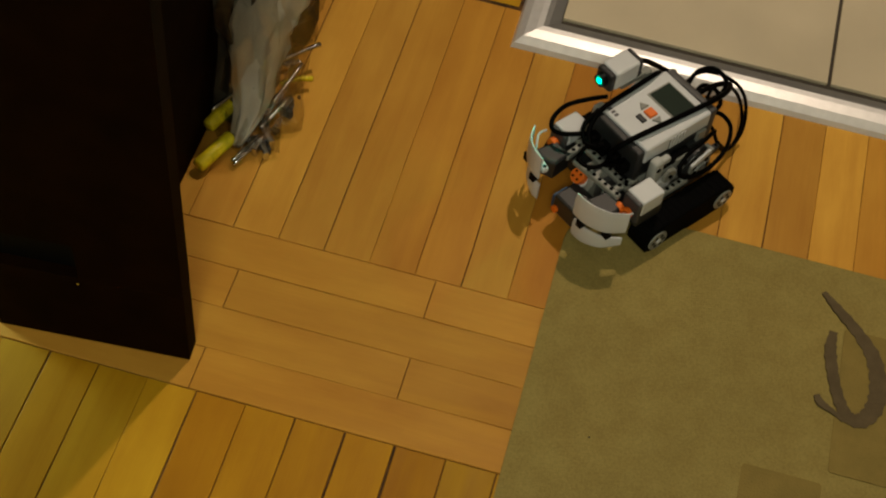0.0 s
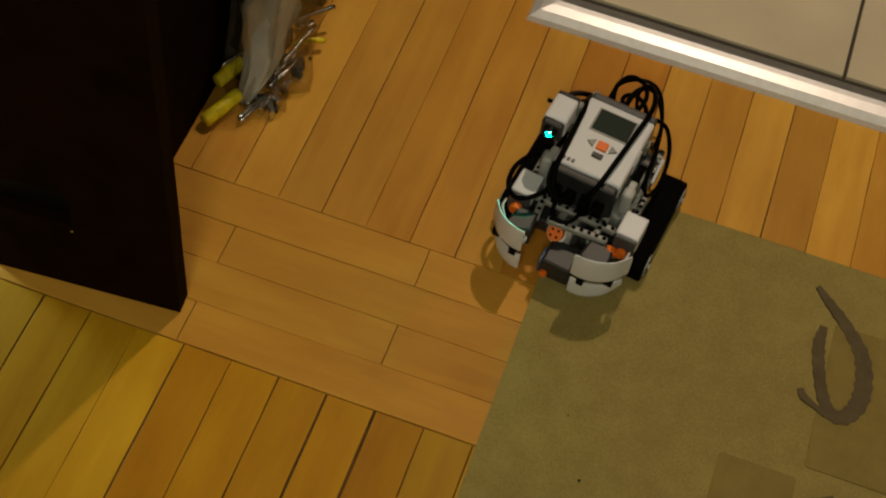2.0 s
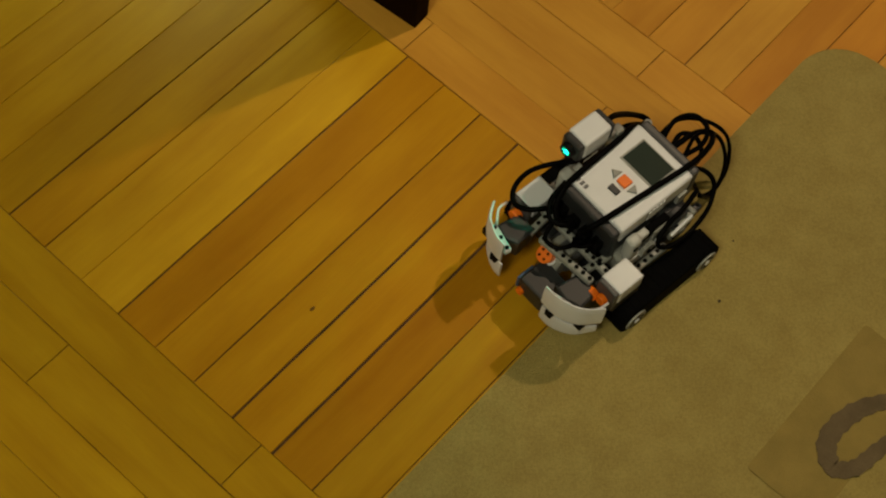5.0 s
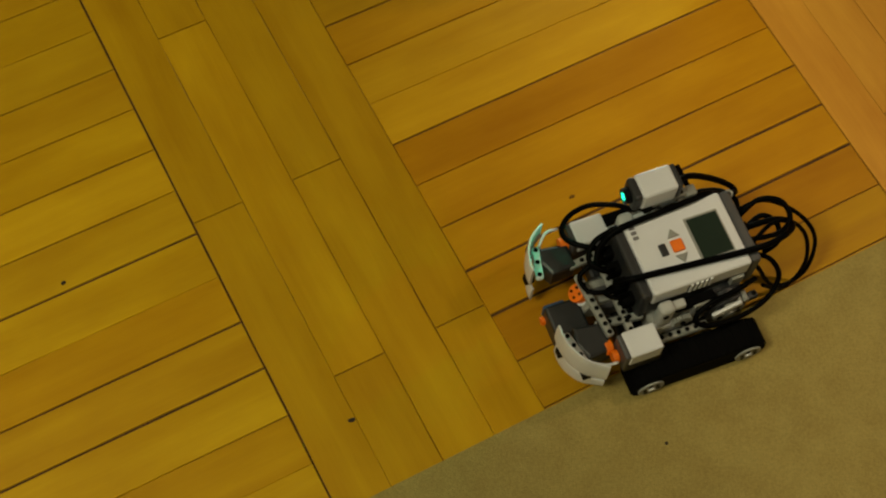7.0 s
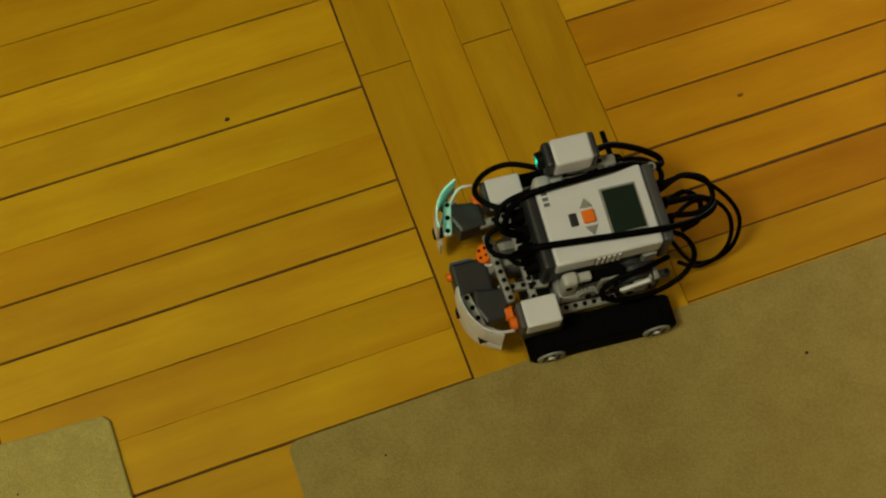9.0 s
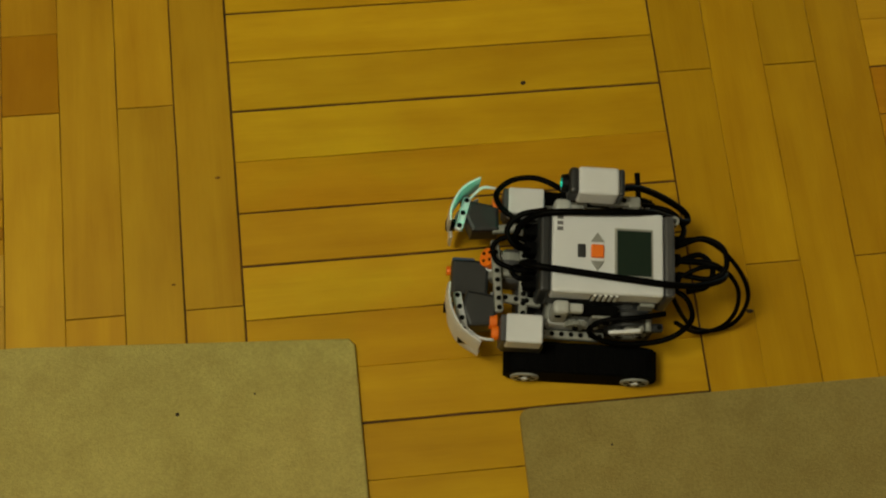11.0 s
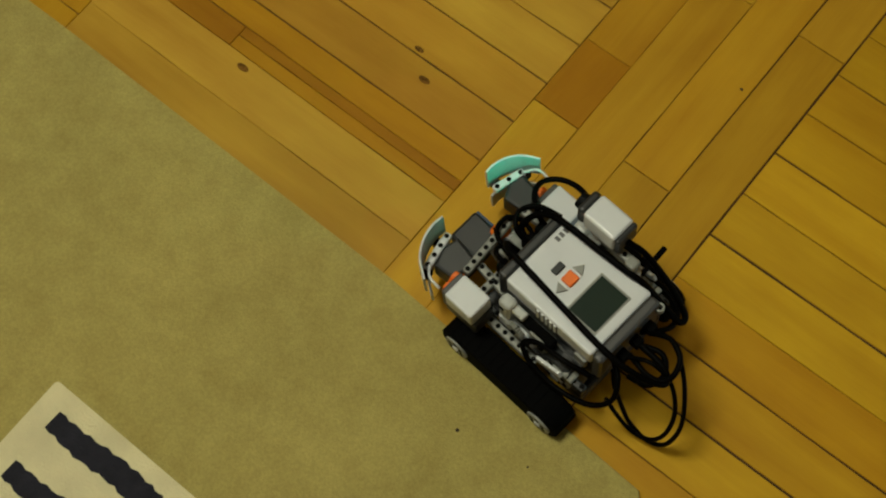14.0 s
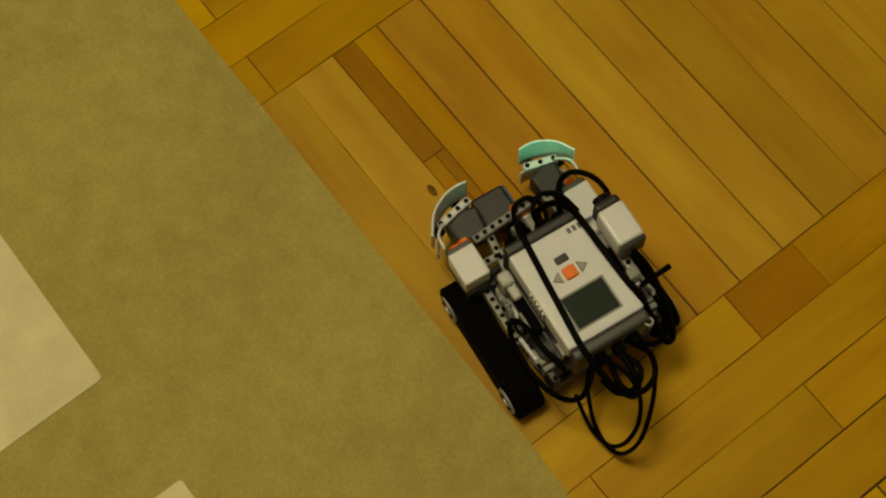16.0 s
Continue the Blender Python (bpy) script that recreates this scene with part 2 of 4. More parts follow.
def prism(points, z0, z1, bevel=0.0):
    """An upright prism over an outline of (x, y)."""
    bm = bmesh.new()
    low = [bm.verts.new((x, y, z0)) for x, y in points]
    top = [bm.verts.new((x, y, z1)) for x, y in points]
    bm.faces.new(low[::-1])
    lid = bm.faces.new(top)
    n = len(points)
    for k in range(n):
        bm.faces.new((low[k], low[(k + 1) % n], top[(k + 1) % n], top[k]))
    if bevel:
        bmesh.ops.bevel(bm, geom=list(lid.edges), offset=bevel, segments=2, affect="EDGES", profile=0.5)
    return bm


def spline(points, per=8):
    pts = [Vector(p) for p in points]
    ext = [2 * pts[0] - pts[1]] + pts + [2 * pts[-1] - pts[-2]]
    out = []
    for k in range(len(pts) - 1):
        a, b, c, d = ext[k:k + 4]
        for j in range(per):
            u = j / per
            out.append(0.5 * (2 * b + (c - a) * u + (2 * a - 5 * b + 4 * c - d) * u * u + (3 * b - a - 3 * c + d) * u ** 3))
    out.append(pts[-1])
    return out


def tube(points, r, n=8, per=8):
    path = spline(points, per)
    bm = bmesh.new()
    rings = []
    side = None
    for k, p in enumerate(path):
        d = (path[min(k + 1, len(path) - 1)] - path[max(k - 1, 0)]).normalized()
        if side is None:
            side = d.orthogonal().normalized()
        side = (side - d * side.dot(d)).normalized()
        up = d.cross(side)
        rings.append([bm.verts.new(p + r * (cos(2 * pi * j / n) * side + sin(2 * pi * j / n) * up)) for j in range(n)])
    for a, b in zip(rings, rings[1:]):
        for j in range(n):
            bm.faces.new((a[j], a[(j + 1) % n], b[(j + 1) % n], b[j]))
    bm.faces.new(rings[0][::-1])
    bm.faces.new(rings[-1])
    return bm


def ribbon(points, widths, z0, z1):
    """A flat band that follows points on the floor, with a width at each."""
    path = spline([(x, y, 0) for x, y in points], 6)
    ws = [Vector((w, 0, 0)) for w in widths]
    wid = [v.x for v in spline(ws, 6)]
    bm = bmesh.new()
    rows = []
    for k, p in enumerate(path):
        d = (path[min(k + 1, len(path) - 1)] - path[max(k - 1, 0)]).normalized()
        s = Vector((-d.y, d.x, 0)) * (wid[k] / 2) * (1 + 0.12 * sin(k * 2.3))
        rows.append([bm.verts.new((p + s) + Vector((0, 0, z))) for z in (z0, z1)] + [bm.verts.new((p - s) + Vector((0, 0, z))) for z in (z1, z0)])
    for a, b in zip(rows, rows[1:]):
        for j in range(4):
            bm.faces.new((a[j], a[(j + 1) % 4], b[(j + 1) % 4], b[j]))
    bm.faces.new(rows[0][::-1])
    bm.faces.new(rows[-1])
    return bm


def thing(name, label, category, group=""):
    return tagged(new(name), label=label, category=category, group=group)


# ---------------------------------------------------------------- shell of the room
X0, X1, Y0, Y1, H = -3.0, 3.2, -2.2, 2.4, 2.5


def wall(name, b):
    tagged(part(name, b, M_WALL), label="plain painted plaster wall closing the room", category="wall", kind="structure")


wall("wall_north", box(X0, X1, Y1, Y1 + 0.12, -0.02, H))
wall("wall_south", box(X0, X1, Y0 - 0.12, Y0, -0.02, H))
wall("wall_east", box(X1, X1 + 0.12, Y0 - 0.12, Y1 + 0.12, -0.02, H))
wall("wall_west", box(X0 - 0.12, X0, Y0 - 0.12, Y1 + 0.12, -0.02, H))
tagged(part("ceiling", box(X0 - 0.12, X1 + 0.12, Y0 - 0.12, Y1 + 0.12, H, H + 0.1), M_CEIL), label="plain white painted ceiling", category="ceiling", kind="structure")

# ---------------------------------------------------------------- tiled hearth with its edging
TX, TY = 0.595, -0.080


def hearth():
    bed = tagged(part("tile_floor", box(0.575, X1, Y0, -0.060, -0.02, 0.003), M_GROUT), label="cream ceramic tile floor with dark grout joints", category="tile floor", kind="structure")
    rows = [TX + 0.33 * k for k in range(8)] + [X1]
    cols = [-0.082] + [-0.401 - 0.33 * k for k in range(6)] + [Y0]
    for a in range(8):
        for c in range(7):
            part("tile", box(rows[a] + 0.002, rows[a + 1] - 0.002, cols[c + 1] + 0.002, cols[c] - 0.002, 0.002, 0.008, 0.001), M_TILE, bed)
    # rounded aluminium profile along two sides, mitred at the corner
    outer = [(0.0, 0.0), (0.003, 0.006), (0.012, 0.0115), (0.024, 0.0140), (0.031, 0.0146), (0.031, 0.0)]
    inner = [(0.0312, 0.0), (0.0312, 0.0142), (0.037, 0.0128), (0.044, 0.0095), (0.049, 0.0070), (0.050, 0.0)]

    def profile(length, lean, outline):
        bm = bmesh.new()
        a = [bm.verts.new((lean * x, x, z)) for x, z in outline]
        b = [bm.verts.new((length, x, z)) for x, z in outline]
        for k in range(len(outline) - 1):
            bm.faces.new((a[k], a[k + 1], b[k + 1], b[k]))
        bm.faces.new(a)
        bm.faces.new(b[::-1])
        return bm
    trim = tagged(new("edging_trim"), label="rounded silver aluminium edging strip round the tiles", category="edging", kind="structure")
    for name, length, m in (("long_strip", 2.1, Matrix(((0, 1, 0, 0.539), (-1, 0, 0, -0.034), (0, 0, 1, 0), (0, 0, 0, 1)))),
                            ("short_strip", 2.6, Matrix(((1, 0, 0, 0.539), (0, -1, 0, -0.034), (0, 0, 1, 0), (0, 0, 0, 1))))):
        strip = part(name, moved(profile(length, 1.0, outer), m), M_EDGING, trim)
        part("inner_lip", moved(profile(length, 1.0, inner), m), M_EDGESHADE, strip, "inner slope of the strip, painted in shade grey")


hearth()


# ---------------------------------------------------------------- carpets
def rounded(x0, x1, y0, y1, radii, n=8):
    """Outline of a rectangle with a radius at each corner: (x1,y1), (x0,y1), (x0,y0), (x1,y0)."""
    pts = []
    for (cx, cy, a0), r in zip(((x1, y1, 0), (x0, y1, 90), (x0, y0, 180), (x1, y0, 270)), radii):
        ox, oy = cx - r * (1 if cx == x1 else -1), cy - r * (1 if cy == y1 else -1)
        for k in range(n + 1):
            a = radians(a0 + 90 * k / n)
            pts.append((ox + r * cos(a), oy + r * sin(a)))
    return pts


def brush_loop(rug, points, widths, top):
    part("grey_loop", ribbon(points, widths, 0.0055, top), M_GREYINK, rug, "grey woven brush stroke")


def carpets():
    a = thing("rug", "thin olive-beige rug with brown squares and grey loops", "rug", "rugs on the parquet")
    part("carpet_cloth", prism(rounded(-0.776, 0.338, -1.35, -0.152, (0.055, 0.008, 0.01, 0.02)), 0.0, 0.006, 0.002), M_RUG, a)
    part("brown_square", prism(rounded(-0.118, 0.077, -0.449, -0.372, (0.004,) * 4, 3), 0.005, 0.0072), M_BROWN, a, "brown woven square")
    part("brown_square", prism(rounded(0.092, 0.262, -0.640, -0.453, (0.004,) * 4, 3), 0.005, 0.0072), M_BROWN, a, "brown woven square")
    brush_loop(a, [(0.300, -0.427), (0.285, -0.442), (0.262, -0.465), (0.236, -0.484), (0.206, -0.492), (0.178, -0.491), (0.158, -0.480), (0.158, -0.466), (0.176, -0.455), (0.205, -0.446), (0.232, -0.441), (0.254, -0.442)],
               [0.005, 0.010, 0.013, 0.016, 0.018, 0.018, 0.016, 0.014, 0.012, 0.012, 0.012, 0.008], 0.0082)
    brush_loop(a, [(0.174, -0.433), (0.166, -0.438), (0.160, -0.450), (0.152, -0.462)], [0.006, 0.008, 0.005, 0.004], 0.0085)
    brush_loop(a, [(0.068, -0.487), (0.048, -0.456), (0.020, -0.428), (-0.012, -0.413), (-0.046, -0.412), (-0.064, -0.430), (-0.050, -0.446), (-0.022, -0.452), (0.006, -0.460), (0.024, -0.474)],
               [0.006, 0.011, 0.015, 0.018, 0.019, 0.018, 0.015, 0.014, 0.013, 0.008], 0.0084)
    b = thing("rug", "thin olive-beige rug with cream squares and black bars", "rug", "rugs on the parquet")
    part("carpet_cloth", prism([(-0.912, -1.3), (-0.912, -0.082), (-0.917, -0.076), (-1.20, -0.060), (-1.6, -0.057), (-2.3, -0.060), (-2.3, -1.3)], 0.0, 0.006, 0.002), M_RUG_LIT, b)
    part("cream_square", prism(rounded(-1.369, -1.194, -0.50, -0.312, (0.004,) * 4, 3), 0.005, 0.0074), M_CREAM, b, "cream woven square")
    part("cream_square", prism(rounded(-1.665, -1.484, -0.50, -0.316, (0.004,) * 4, 3), 0.005, 0.0074), M_CREAM, b, "cream woven square")
    for y in (-0.340, -0.394, -0.448):
        part("black_bar", ribbon([(-1.347, y), (-1.31, y - 0.001), (-1.27, y + 0.002), (-1.235, y), (-1.212, y)], [0.018, 0.021, 0.022, 0.023, 0.019], 0.006, 0.0086), M_INK, b, "black woven bar")


carpets()


# ---------------------------------------------------------------- dark cabinet and the bag beside it
def cabinet():
    c = thing("cabinet", "dark brown wooden cabinet with a slot in its front panel", "cabinet")
    turn = pose(0.0205, 0.280, 0.0, 0, 0, 4.7)
    # the panel has a slot at one end; above the slot it runs on past its foot
    panel = join(box(0.0, 0.0225, -0.1134, 0.0772, 0.0, 0.107, 0.0008), box(0.0, 0.0225, -0.1134, -0.0150, 0.107, 0.780), box(0.0, 0.0225, -0.0150, 0.3300, 0.158, 0.780))
    part("front_panel", moved(panel, turn), M_DARKWOOD, c)
    part("body", box(0.0535, 0.62, 0.252, 0.356, 0.0, 0.76, 0.002), M_DARKWOOD, c)
    # added block whose black gives the slot its shaded depth
    part("slot_shade", moved(box(0.0120, 0.0220, -0.0148, 0.0750, 0.1072, 0.1578), turn), M_BLACKHOLE, c, "black block for the shade inside the slot")
    part("screw", moved(cyl((-0.0005, -0.014, 0.100), (-1, 0, 0), 0.0016, 0.002, 10), turn), M_STEEL, c, "tiny steel screw")



cabinet()


def film(name, foot, top, r0, r1, squash, folds, mat, parent, seed):
    """A crumpled bag of film: a folded cone from foot to top."""
    r = random.Random(seed)
    a, b = Vector(foot), Vector(top)
    bm = bmesh.new()
    rings = []
    for k in range(15):
        u = k / 14
        c = a.lerp(b, u) + Vector((0.010 * sin(5 * u), 0.004 * sin(9 * u + seed), 0))
        rad = r0 + (r1 - r0) * u ** 0.8
        ring = []
        for j in range(36):
            t = 2 * pi * j / 36
            q = rad * (1 + 0.22 * sin(folds * t + 5 * u + seed) + 0.10 * sin(2.3 * folds * t - 9 * u) + 0.12 * r.uniform(-1, 1))
            ring.append(bm.verts.new((c.x + squash * q * cos(t), c.y + q * sin(t), c.z + 0.003 * r.uniform(-1, 1))))
        rings.append(ring)
    for p, q in zip(rings, rings[1:]):
        for j in range(36):
            bm.faces.new((p[j], p[(j + 1) % 36], q[(j + 1) % 36], q[j]))
    bm.faces.new(rings[0][::-1])
    bm.faces.new(rings[-1])
    return part(name, bm, mat, parent, "crumpled plastic film", True)


def tool_bag():
    b = thing("plastic_bag", "grey plastic bag of yellow-handled tools on the floor", "bag")
    film("film", (0.292, 0.212, 0.010), (0.395, 0.198, 0.200), 0.006, 0.040, 0.5, 6, M_BAG, b, 3)
    film("dark_film", (0.334, 0.236, 0.006), (0.388, 0.240, 0.200), 0.020, 0.032, 0.6, 5, M_DARKFILM, b, 8)
    film("clear_film", (0.330, 0.212, 0.006), (0.400, 0.206, 0.200), 0.044, 0.050, 0.9, 7, M_CLEAR, b, 5)
    for (x0, y0), (x1, y1), z in (((0.250, 0.240), (0.298, 0.219), 0.011), ((0.298, 0.246), (0.342, 0.229), 0.020)):
        a, c = Vector((x0, y0, z)), Vector((x1, y1, z + 0.004))
        h = part("tool_handle", cyl((a + c) / 2, c - a, 0.0080, (c - a).length, 14, 0.003), M_YELLOW, b, "yellow plastic tool handle", True)
        part("ferrule", cyl(c + (c - a).normalized() * 0.004, c - a, 0.005, 0.010, 12), M_STEEL, h, "steel ferrule")
    for x0, y0, x1, y1, z in ((0.268, 0.207, 0.316, 0.186, 0.006), (0.272, 0.210, 0.314, 0.192, 0.006), (0.322, 0.196, 0.374, 0.177, 0.009), (0.330, 0.198, 0.382, 0.184, 0.012), (0.35, 0.19, 0.41, 0.176, 0.024),
                              (0.405, 0.200, 0.440, 0.165, 0.030), (0.31, 0.246, 0.345, 0.226, 0.034)):
        part("steel_shank", tube([(x0, y0, z), ((x0 + x1) / 2, (y0 + y1) / 2, z + 0.002), (x1, y1, z + 0.004)], 0.0026, 8, 3), M_STEEL, b, "bright steel rod", True)
    part("yellow_strip", tube([(0.385, 0.193, 0.014), (0.395, 0.180, 0.018), (0.405, 0.163, 0.014)], 0.0032, 8, 4), M_YELLOW, b, "yellow strip", True)
    r = random.Random(4)
    for k in range(26):
        x = r.uniform(0.295, 0.435)
        m = pose(x, r.uniform(0.172, 0.208) - 0.10 * (x - 0.38), 0.001, 0, 0, r.uniform(0, 180))
        w = r.uniform(0.004, 0.010)
        part("metal_fitting", moved(box(-w, w, -0.0032, 0.0032, 0, r.uniform(0.005, 0.024), 0.0012), m), M_STEEL if k % 3 else M_GREY, b, "small metal fitting")


tool_bag()



def dark_leg():
    leg = tagged(part("furniture_leg", prism(rounded(0.462, 0.512, 0.188, 0.228, (0.004,) * 4, 3), 0.0, 0.40), M_DARKWOOD), label="dark brown wooden furniture leg behind the bag", category="furniture leg")
    return leg


dark_leg()

# ---------------------------------------------------------------- the robot


HOLES = {}


def beam(name, p0, p1, z, w, h, parent, mat=None, holes=True):
    """A perforated flat beam between two places at height z."""
    a, b = Vector((*p0, z)), Vector((*p1, z))
    d = b - a
    length = d.length
    m = Matrix.Translation(a) @ Matrix.Rotation(math.atan2(d.y, d.x), 4, "Z")
    ob = part(name, moved(box(-w / 2, length + w / 2, -w / 2, w / 2, -h / 2, h / 2, min(w, h) * 0.3, 3), m), mat or M_LIGHTGREY, parent)
    if holes:
        n = max(2, int(length / 0.008) + 1)
        key = round(h, 4)
        if key not in HOLES:
            # the beam is not pierced: black discs draw the dark of its holes
            HOLES[key] = mesh_of("pin_hole", cyl((0, 0, 0), (0, 0, 1), 0.0022, h + 0.0008, 10), M_BLACKHOLE)
        for k in range(n):
            hole = new("pin_hole", HOLES[key])
            hole.parent, hole.matrix_basis = ob, m @ Matrix.Translation((length * k / (n - 1), 0, 0))
    return ob


def cap_sensor(x0, x1, y0, y1, z0, z1, robot):
    """A white-capped touch sensor with a dark foot and an orange nose."""
    s = part("touch_sensor", box(x0, x1, y0, y1, z0 + 0.006, z1, 0.0020, 3), M_WHITE, robot, "white touch sensor housing")
    part("sensor_face", box(x1 - 0.001, x1 + 0.0045, y0 + 0.0008, y1 - 0.0008, z0 - 0.004, z1 - 0.0012, 0.0016), M_CAP, s, "grey front face")
    part("sensor_foot", box(x0 - 0.003, x1 + 0.002, y0 + 0.001, y1 - 0.001, z0 - 0.012, z0 + 0.007, 0.002), M_GREY, s, "dark grey foot")
    part("nose", cyl((x1 + 0.0075, (y0 + y1) / 2, z0 + 0.006), (1, 0, 0), 0.006, 0.006, 14, 0.001), M_ORANGE, s, "orange button")
    return s


def toothed(r0, r1, thick, teeth, centre):
    """A spur gear on an axis along y."""
    bm = bmesh.new()
    sides = []
    for y in (-thick / 2, thick / 2):
        ring = []
        for k in range(teeth * 4):
            q = r1 if k % 4 in (1, 2) else r0
            a = 2 * pi * k / (teeth * 4)
            ring.append(bm.verts.new((centre[0] + q * cos(a), centre[1] + y, centre[2] + q * sin(a))))
        sides.append(ring)
    n = teeth * 4
    for k in range(n):
        bm.faces.new((sides[0][k], sides[0][(k + 1) % n], sides[1][(k + 1) % n], sides[1][k]))
    bm.faces.new(sides[0])
    bm.faces.new(sides[1][::-1])
    return bm


CLAWS = {1: [(0.1190, 0.027), (0.1195, 0.038), (0.1165, 0.051), (0.1080, 0.065), (0.0920, 0.076)],
         -1: [(0.1205, -0.027), (0.1205, -0.036), (0.1170, -0.047), (0.1095, -0.058), (0.0965, -0.067)]}


def claw(side, robot):
    """A curved white bumper of two stacked shells; side 1 is the robot's left."""
    path = spline([(x, y, 0) for x, y in CLAWS[side]], 5)
    for z0, z1, out in ((0.018, 0.0440, -0.0026), (0.0545, 0.0890, 0.0012)):
        bm = bmesh.new()
        rows = []
        last = len(path) - 1
        for k, p in enumerate(path):
            d = (path[min(k + 1, last)] - path[max(k - 1, 0)]).normalized()
            nrm = Vector((d.y, -d.x, 0)) * (-side)
            u = k / last
            zt = z1 - 0.004 * u ** 3 - 0.002 * (1 - u) ** 4
            zb = z0 + (0.010 * u ** 2 if z0 < 0.02 else 0.0)
            o = p - nrm * out
            rows.append([bm.verts.new(o + Vector((0, 0, zb))), bm.verts.new(o - nrm * 0.0008 + Vector((0, 0, zb * 0.8 + zt * 0.2))), bm.verts.new(o - nrm * 0.0008 + Vector((0, 0, zb * 0.2 + zt * 0.8))),
                         bm.verts.new(o + Vector((0, 0, zt))), bm.verts.new(o + nrm * 0.0016 + Vector((0, 0, zt - 0.0004))), bm.verts.new(o + nrm * 0.0016 + Vector((0, 0, zb)))])
        for a, b in zip(rows, rows[1:]):
            for j in range(6):
                bm.faces.new((a[j], a[(j + 1) % 6], b[(j + 1) % 6], b[j]))
        bm.faces.new(rows[0][::-1])
        bm.faces.new(rows[-1])
        shell = part("bumper_shell", bm, M_WHITE, robot, "curved white plastic bumper shell")
    # dark notch and link between the shells, arm and perforated beam behind them
    a, b = CLAWS[side][1], CLAWS[side][3]
    part("shell_link", box(a[0] - 0.006, a[0] + 0.0024, a[1] - 0.003, a[1] + 0.004, 0.0442, 0.0545), M_BLACKHOLE, robot, "dark link pin")
    part("shell_link", box(b[0] - 0.006, b[0] + 0.0010, b[1] - 0.005, b[1] + 0.003, 0.0442, 0.0545), M_BLACKHOLE, robot, "dark link pin")
    y0, y1 = (0.026, 0.058) if side > 0 else (-0.054, -0.026)
    arm = part("bumper_arm", prism([(0.078, y0 + 0.004), (0.104, y0), (0.1075, (y0 + y1) / 2), (0.101, y1), (0.078, y1 - 0.002)], 0.042, 0.0655, 0.003), M_GREY, robot, "dark grey bumper arm")
    c0, c1 = ((0.1115, 0.032), (0.1050, 0.061)) if side > 0 else ((0.1120, -0.030), (0.1065, -0.053))
    beam("bumper_beam", c0, c1, 0.0620, 0.0074, 0.0074, robot, M_WHITE)
    horn = [(c1[0] - 0.002, c1[1], 0.068), (c1[0] - 0.012, c1[1] + 0.009 * side, 0.074), (c1[0] - 0.024, c1[1] + 0.010 * side, 0.072)]
    part("bumper_horn", tube(horn, 0.0013, 8, 5), M_WHITE, robot, "white curved tip", True)
    part("orange_pin", cyl((0.0805, 0.052 * side, 0.060), (1, 0, 0), 0.0065, 0.007, 14, 0.001), M_ORANGE, arm, "orange plastic pin")


WHEELS = []


def track(side, robot):
    y0, y1 = (0.0605, 0.0875) if side > 0 else (-0.0765, -0.0508)
    r, az = 0.0182, 0.0196
    xa, xb = 0.0485, -0.0470
    outline = []
    for k in range(25):
        a = radians(-90 + 180 * k / 24)
        outline.append((xa + r * cos(a), az + r * sin(a)))
    for k in range(25):
        a = radians(90 + 180 * k / 24)
        outline.append((xb + r * cos(a), az + r * sin(a)))
    n = len(outline)
    bm = bmesh.new()
    loops = []
    for y, sc in ((y0, 0.88), (y0 + 0.0015, 1.0), (y1 - 0.0015, 1.0), (y1, 0.88)):
        loops.append([bm.verts.new(((x - 0.0) if sc == 1 else x + (0.002 if x < 0 else -0.002) * 0.6, y, az + (z - az) * (1 if sc == 1 else 0.9))) for x, z in outline])
    for a, b in zip(loops, loops[1:]):
        for j in range(n):
            bm.faces.new((a[j], a[(j + 1) % n], b[(j + 1) % n], b[j]))
    bm.faces.new(loops[0][::-1])
    bm.faces.new(loops[-1])
    belt = part("track_belt", bm, M_BLACK, robot, "black rubber crawler track", False)
    # tread bars round the belt
    length = 2 * (xa - xb) + 2 * pi * r
    bar = mesh_of("tread_bar", box(-0.0005, 0.0006, y0 + 0.001, y1 - 0.001, -0.0014, 0.0014), M_BLACK)
    for k in range(36):
        s = length * k / 36
        flat = xa - xb
        if s < flat:
            x, z, a = xb + s, az - r, -90
        elif s < flat + pi * r:
            u = (s - flat) / r
            x, z, a = xa + r * sin(u), az - r * cos(u), -90 + math.degrees(u)
        elif s < 2 * flat + pi * r:
            x, z, a = xa - (s - flat - pi * r), az + r, 90
        else:
            u = (s - 2 * flat - pi * r) / r
            x, z, a = xb - r * sin(u), az + r * cos(u), 90 + math.degrees(u)
        m = Matrix.Translation((x, 0, z)) @ Matrix.Rotation(radians(-a), 4, "Y")
        ob = new("tread_bar", bar)
        ob.parent, ob.matrix_basis = belt, m
    face = y1 + 0.0004 if side > 0 else y0 - 0.0004
    for x in (xa, xb):
        w = part("wheel", cyl((0, 0, 0), (0, side, 0), 0.0125, 0.0028, 28, 0.0006), M_LIGHTGREY, robot, "light grey spoked wheel", False)
        w.location = (x, face, az)
        for k in range(6):
            a = 2 * pi * k / 6
            part("spoke_gap", cyl((0.0072 * cos(a), 0.0003 * side, 0.0072 * sin(a)), (0, side, 0), 0.0021, 0.0030, 10), M_BLACKHOLE, w, "dark gap between spokes")
        part("hub", cyl((0, 0.0012 * side, 0), (0, side, 0), 0.0030, 0.0030, 14, 0.0005), M_WHITE, w, "pale hub")
        WHEELS.append((w, x, face, az))


